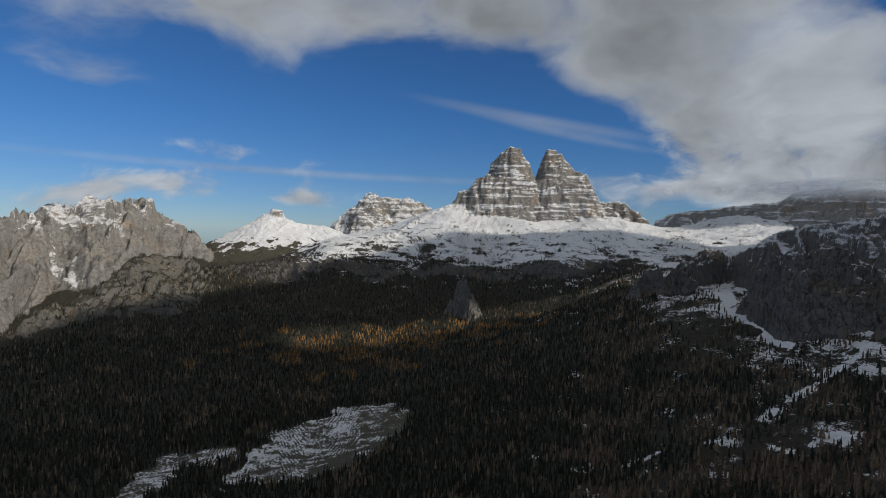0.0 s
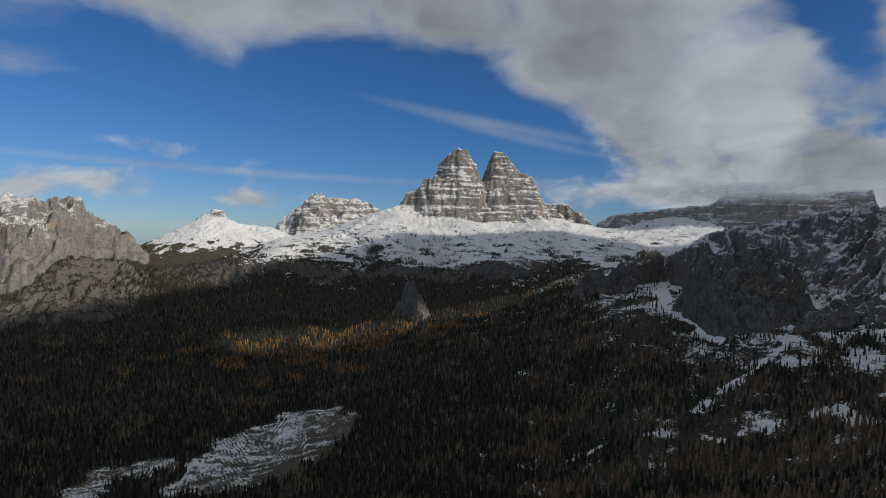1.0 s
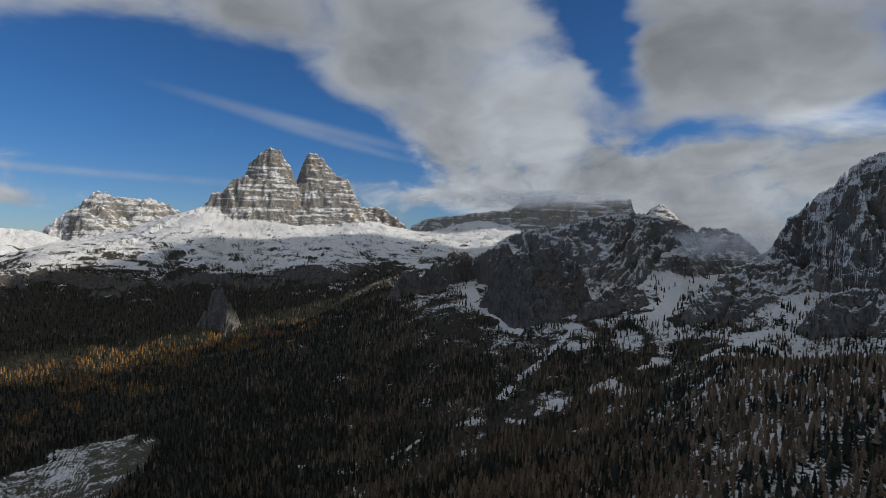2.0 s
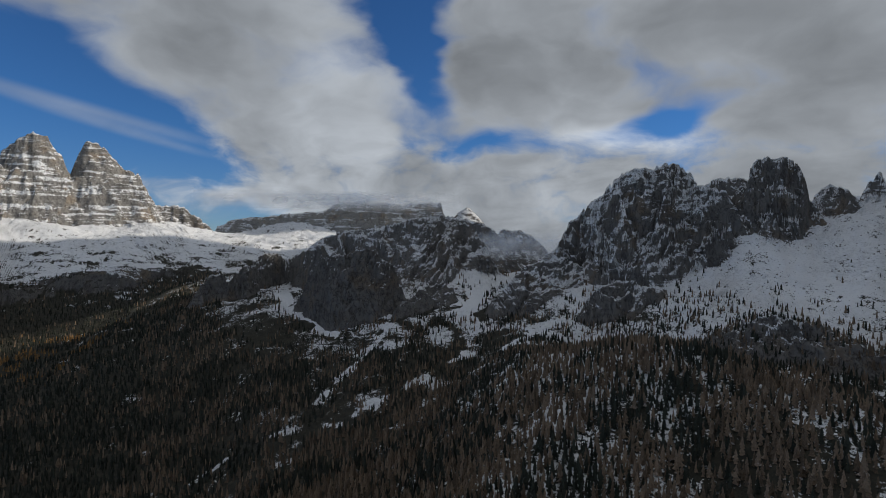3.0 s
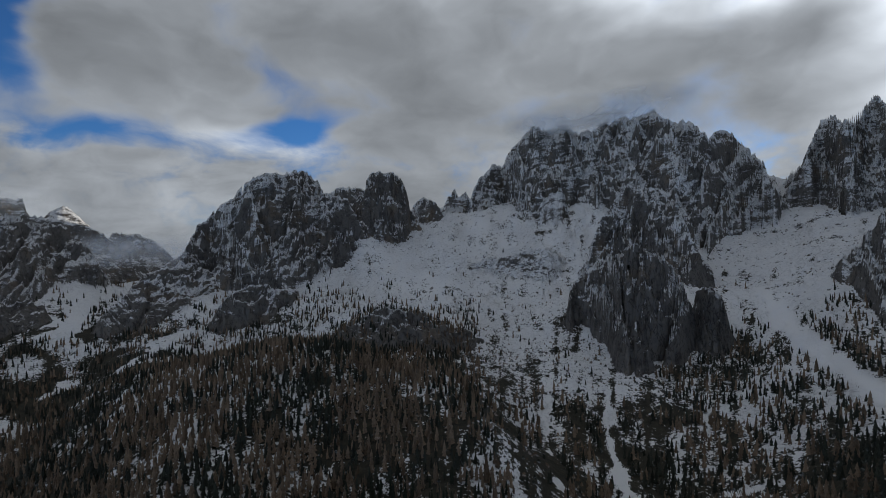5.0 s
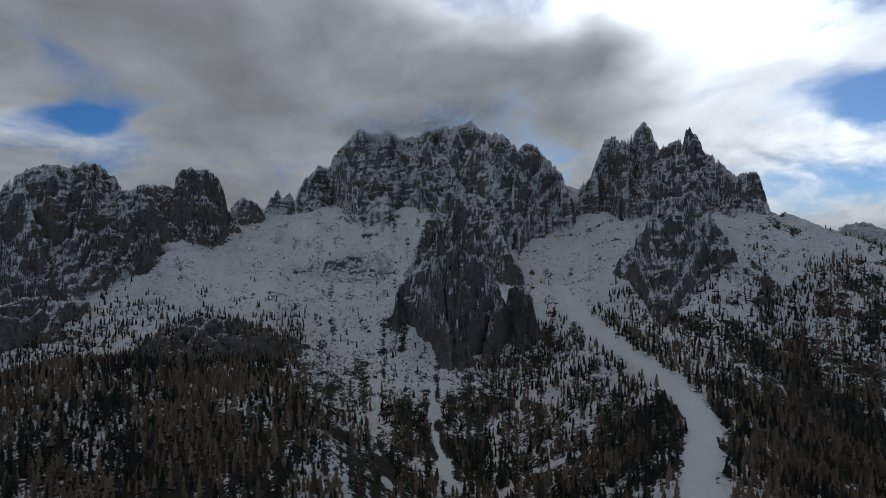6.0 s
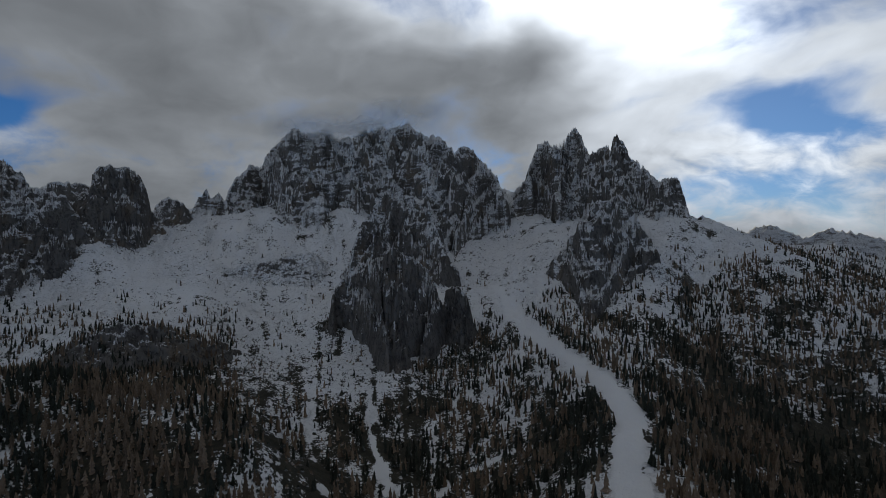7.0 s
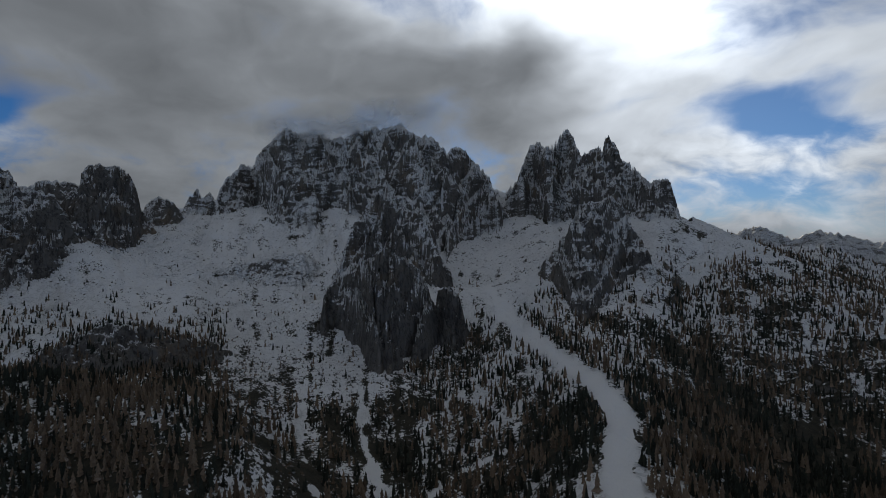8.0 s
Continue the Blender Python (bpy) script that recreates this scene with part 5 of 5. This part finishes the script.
grow("dwarf_pines", np.stack([gx, gy, gh - 0.3], 1)[ok], BUSH, "low dark dwarf pines scattered over the snow slope", RNG, (2.0, 4.5))


def boulders():
    """Blocks fallen from the walls, strewn over the open slopes."""
    rng = np.random.default_rng(19)
    x, y = rng.uniform(600, 1750, 26000), rng.uniform(-1150, 800, 26000)
    b, d = np.degrees(np.arctan2(x, y)), np.hypot(x, y)
    h, which = relief(x, y, 3)
    heap = fbm(x / 80.0, y / 80.0, 3, 351)
    ok = (which < 0) & (b > 46) & (b < 133) & (d > 640) & (d < 1800) & (strip(PISTE, x, y) > 20) & (rng.random(len(x)) < np.clip(0.3 + 0.9 * heap, 0.02, 0.9))
    place = np.stack([x, y, h], 1)[ok][:5200]
    g = (1 + 5 ** 0.5) / 2
    ball = np.array([(-1, g, 0), (1, g, 0), (-1, -g, 0), (1, -g, 0), (0, -1, g), (0, 1, g), (0, -1, -g), (0, 1, -g), (g, 0, -1), (g, 0, 1), (-g, 0, -1), (-g, 0, 1)]) / 1.9
    side = np.array([(0, 11, 5), (0, 5, 1), (0, 1, 7), (0, 7, 10), (0, 10, 11), (1, 5, 9), (5, 11, 4), (11, 10, 2), (10, 7, 6), (7, 1, 8),
                     (3, 9, 4), (3, 4, 2), (3, 2, 6), (3, 6, 8), (3, 8, 9), (4, 9, 5), (2, 4, 11), (6, 2, 10), (8, 6, 7), (9, 8, 1)])
    count = len(place)
    size = 0.7 + 2.6 * rng.random(count) ** 3
    shape = ball[None] * rng.uniform(0.6, 1.25, (count, 12, 1)) * size[:, None, None] * rng.uniform(0.7, 1.3, (count, 1, 3))
    verts = (shape + place[:, None]).reshape(-1, 3)
    faces = (side[None] + (np.arange(count) * 12)[:, None, None]).reshape(-1, 3)
    ob = mesh_object("boulders", verts, faces, LAND, smooth=False)
    colour_attribute(ob, "cover", np.tile((0.42, 1.0, 0.0, 0.0), (len(verts), 1)))
    return tagged(ob, "grey boulders strewn over the snowy slopes", "rocks", kind="stuff")


boulders()


def tree_form(name, levels, slim, seed, ragged, colour):
    thing = new(name)
    stem, crown = cone_tree(levels, 9, slim, seed, 6, ragged)
    trunk = mesh_object("trunk", stem[0], stem[1], BARK)
    top = mesh_object("crown", crown[0], crown[1], NEEDLES, smooth=False)
    colour_attribute(top, "tint", np.tile((*colour, 1.0), (len(crown[0]), 1)))
    trunk.parent = top.parent = thing
    return thing


FORMS = []
for s, (name, label, slim, ragged, colour) in enumerate((
        ("larch_tree", "slender brown autumn larch on the snowy forest floor", 0.12, 0.45, (0.22, 0.162, 0.112)),
        ("larch_tree", "slender brown autumn larch on the snowy forest floor", 0.125, 0.4, (0.19, 0.14, 0.098)),
        ("spruce_tree", "narrow dark green spruce on the snowy forest floor", 0.115, 0.65, (0.03, 0.038, 0.027)),
        ("spruce_tree", "narrow dark green spruce on the snowy forest floor", 0.125, 0.6, (0.035, 0.042, 0.028)))):
    FORMS.append(tagged(tree_form(name, 8, slim, 70 + s, ragged, colour), label, "tree", "trees of the near slope"))
for i, k in enumerate(close):
    x, y, z = near[k]
    tall = RNG.uniform(9, 19)
    m = Matrix.LocRotScale((x, y, z), Euler((0, 0, RNG.uniform(0, 6.28))), (tall, tall, tall))
    form = FORMS[int(RNG.integers(0, 4))]
    if i < 4:
        FORMS[i].matrix_basis = m
    else:
        tree = copy_thing(form, Matrix())
        tree.matrix_basis = m


# ---- a small hut beside the upper ski slope ----
def part(name, bm, material, parent, label=""):
    me = bpy.data.meshes.new(name)
    bm.to_mesh(me)
    bm.free()
    me.materials.append(material)
    ob = new(name, me)
    ob.parent = parent
    if label:
        tagged(ob, label)
    return ob


def box(x0, y0, z0, x1, y1, z1):
    bm = bmesh.new()
    bmesh.ops.create_cube(bm, size=1.0, matrix=Matrix.Translation(((x0 + x1) / 2, (y0 + y1) / 2, (z0 + z1) / 2)) @ Matrix.Diagonal((x1 - x0, y1 - y0, z1 - z0, 1)))
    bmesh.ops.bevel(bm, geom=bm.edges[:], offset=0.05, segments=1, affect="EDGES")
    return bm


def plain_material(name, a, b, scale, rough):
    m, n = material(name)
    here = n.add("ShaderNodeNewGeometry", 0)
    finish(n, n.mix(n.noise(here, scale, 5.0, 0.6), a, b), rough, n.noise(here, scale * 3, 3.0), 0.3, 0.05)
    return m


TIMBER = plain_material("dark_timber", (0.06, 0.042, 0.03, 1), (0.13, 0.09, 0.06, 1), 1.5, 0.85)
ROOFING = plain_material("snowy_roofing", (0.7, 0.72, 0.76, 1), (0.82, 0.83, 0.85, 1), 0.8, 0.7)
MASONRY = plain_material("rough_masonry", (0.3, 0.29, 0.27, 1), (0.45, 0.43, 0.4, 1), 1.2, 0.9)
PANE = plain_material("dark_window_glass", (0.02, 0.025, 0.03, 1), (0.035, 0.04, 0.045, 1), 0.5, 0.1)


def hut(x, y, turn):
    h, _ = relief(np.array([x - 7.0, x, x + 7.0, x, x]), np.array([y, y, y, y - 5.0, y + 5.0]), 5)
    thing = new("mountain_hut")
    part("base", box(-7.2, -5.2, -4.0, 7.2, 5.2, 1.0), MASONRY, thing)
    part("wall", box(-7, -5, 1.0, 7, 5, 5.0), TIMBER, thing)
    for s in (-1, 1):
        bm = box(-8, -0.15, 0, 8, 0.15, 6.8)
        bmesh.ops.rotate(bm, verts=bm.verts, cent=(0, 0, 0), matrix=Matrix.Rotation(radians(62 * s), 3, "X"))
        bmesh.ops.translate(bm, verts=bm.verts, vec=(0, 5.9 * s, 4.7))
        part("roof", bm, ROOFING, thing, "snow-covered pitched roof")
    for i in (-4.2, 0.0, 4.2):
        part("window", box(i - 0.8, -5.12, 2.2, i + 0.8, -4.95, 3.8), PANE, thing)
    part("chimney", box(3.0, 1.0, 5.0, 4.0, 2.0, 9.0), MASONRY, thing)
    thing.matrix_basis = pose(x, y, float(h.max()), 0, 0, turn)
    return tagged(thing, "dark timber hut with a snowy roof beside a ski slope", "hut")


hut(*polar((142.3, 1790))[0], -52)
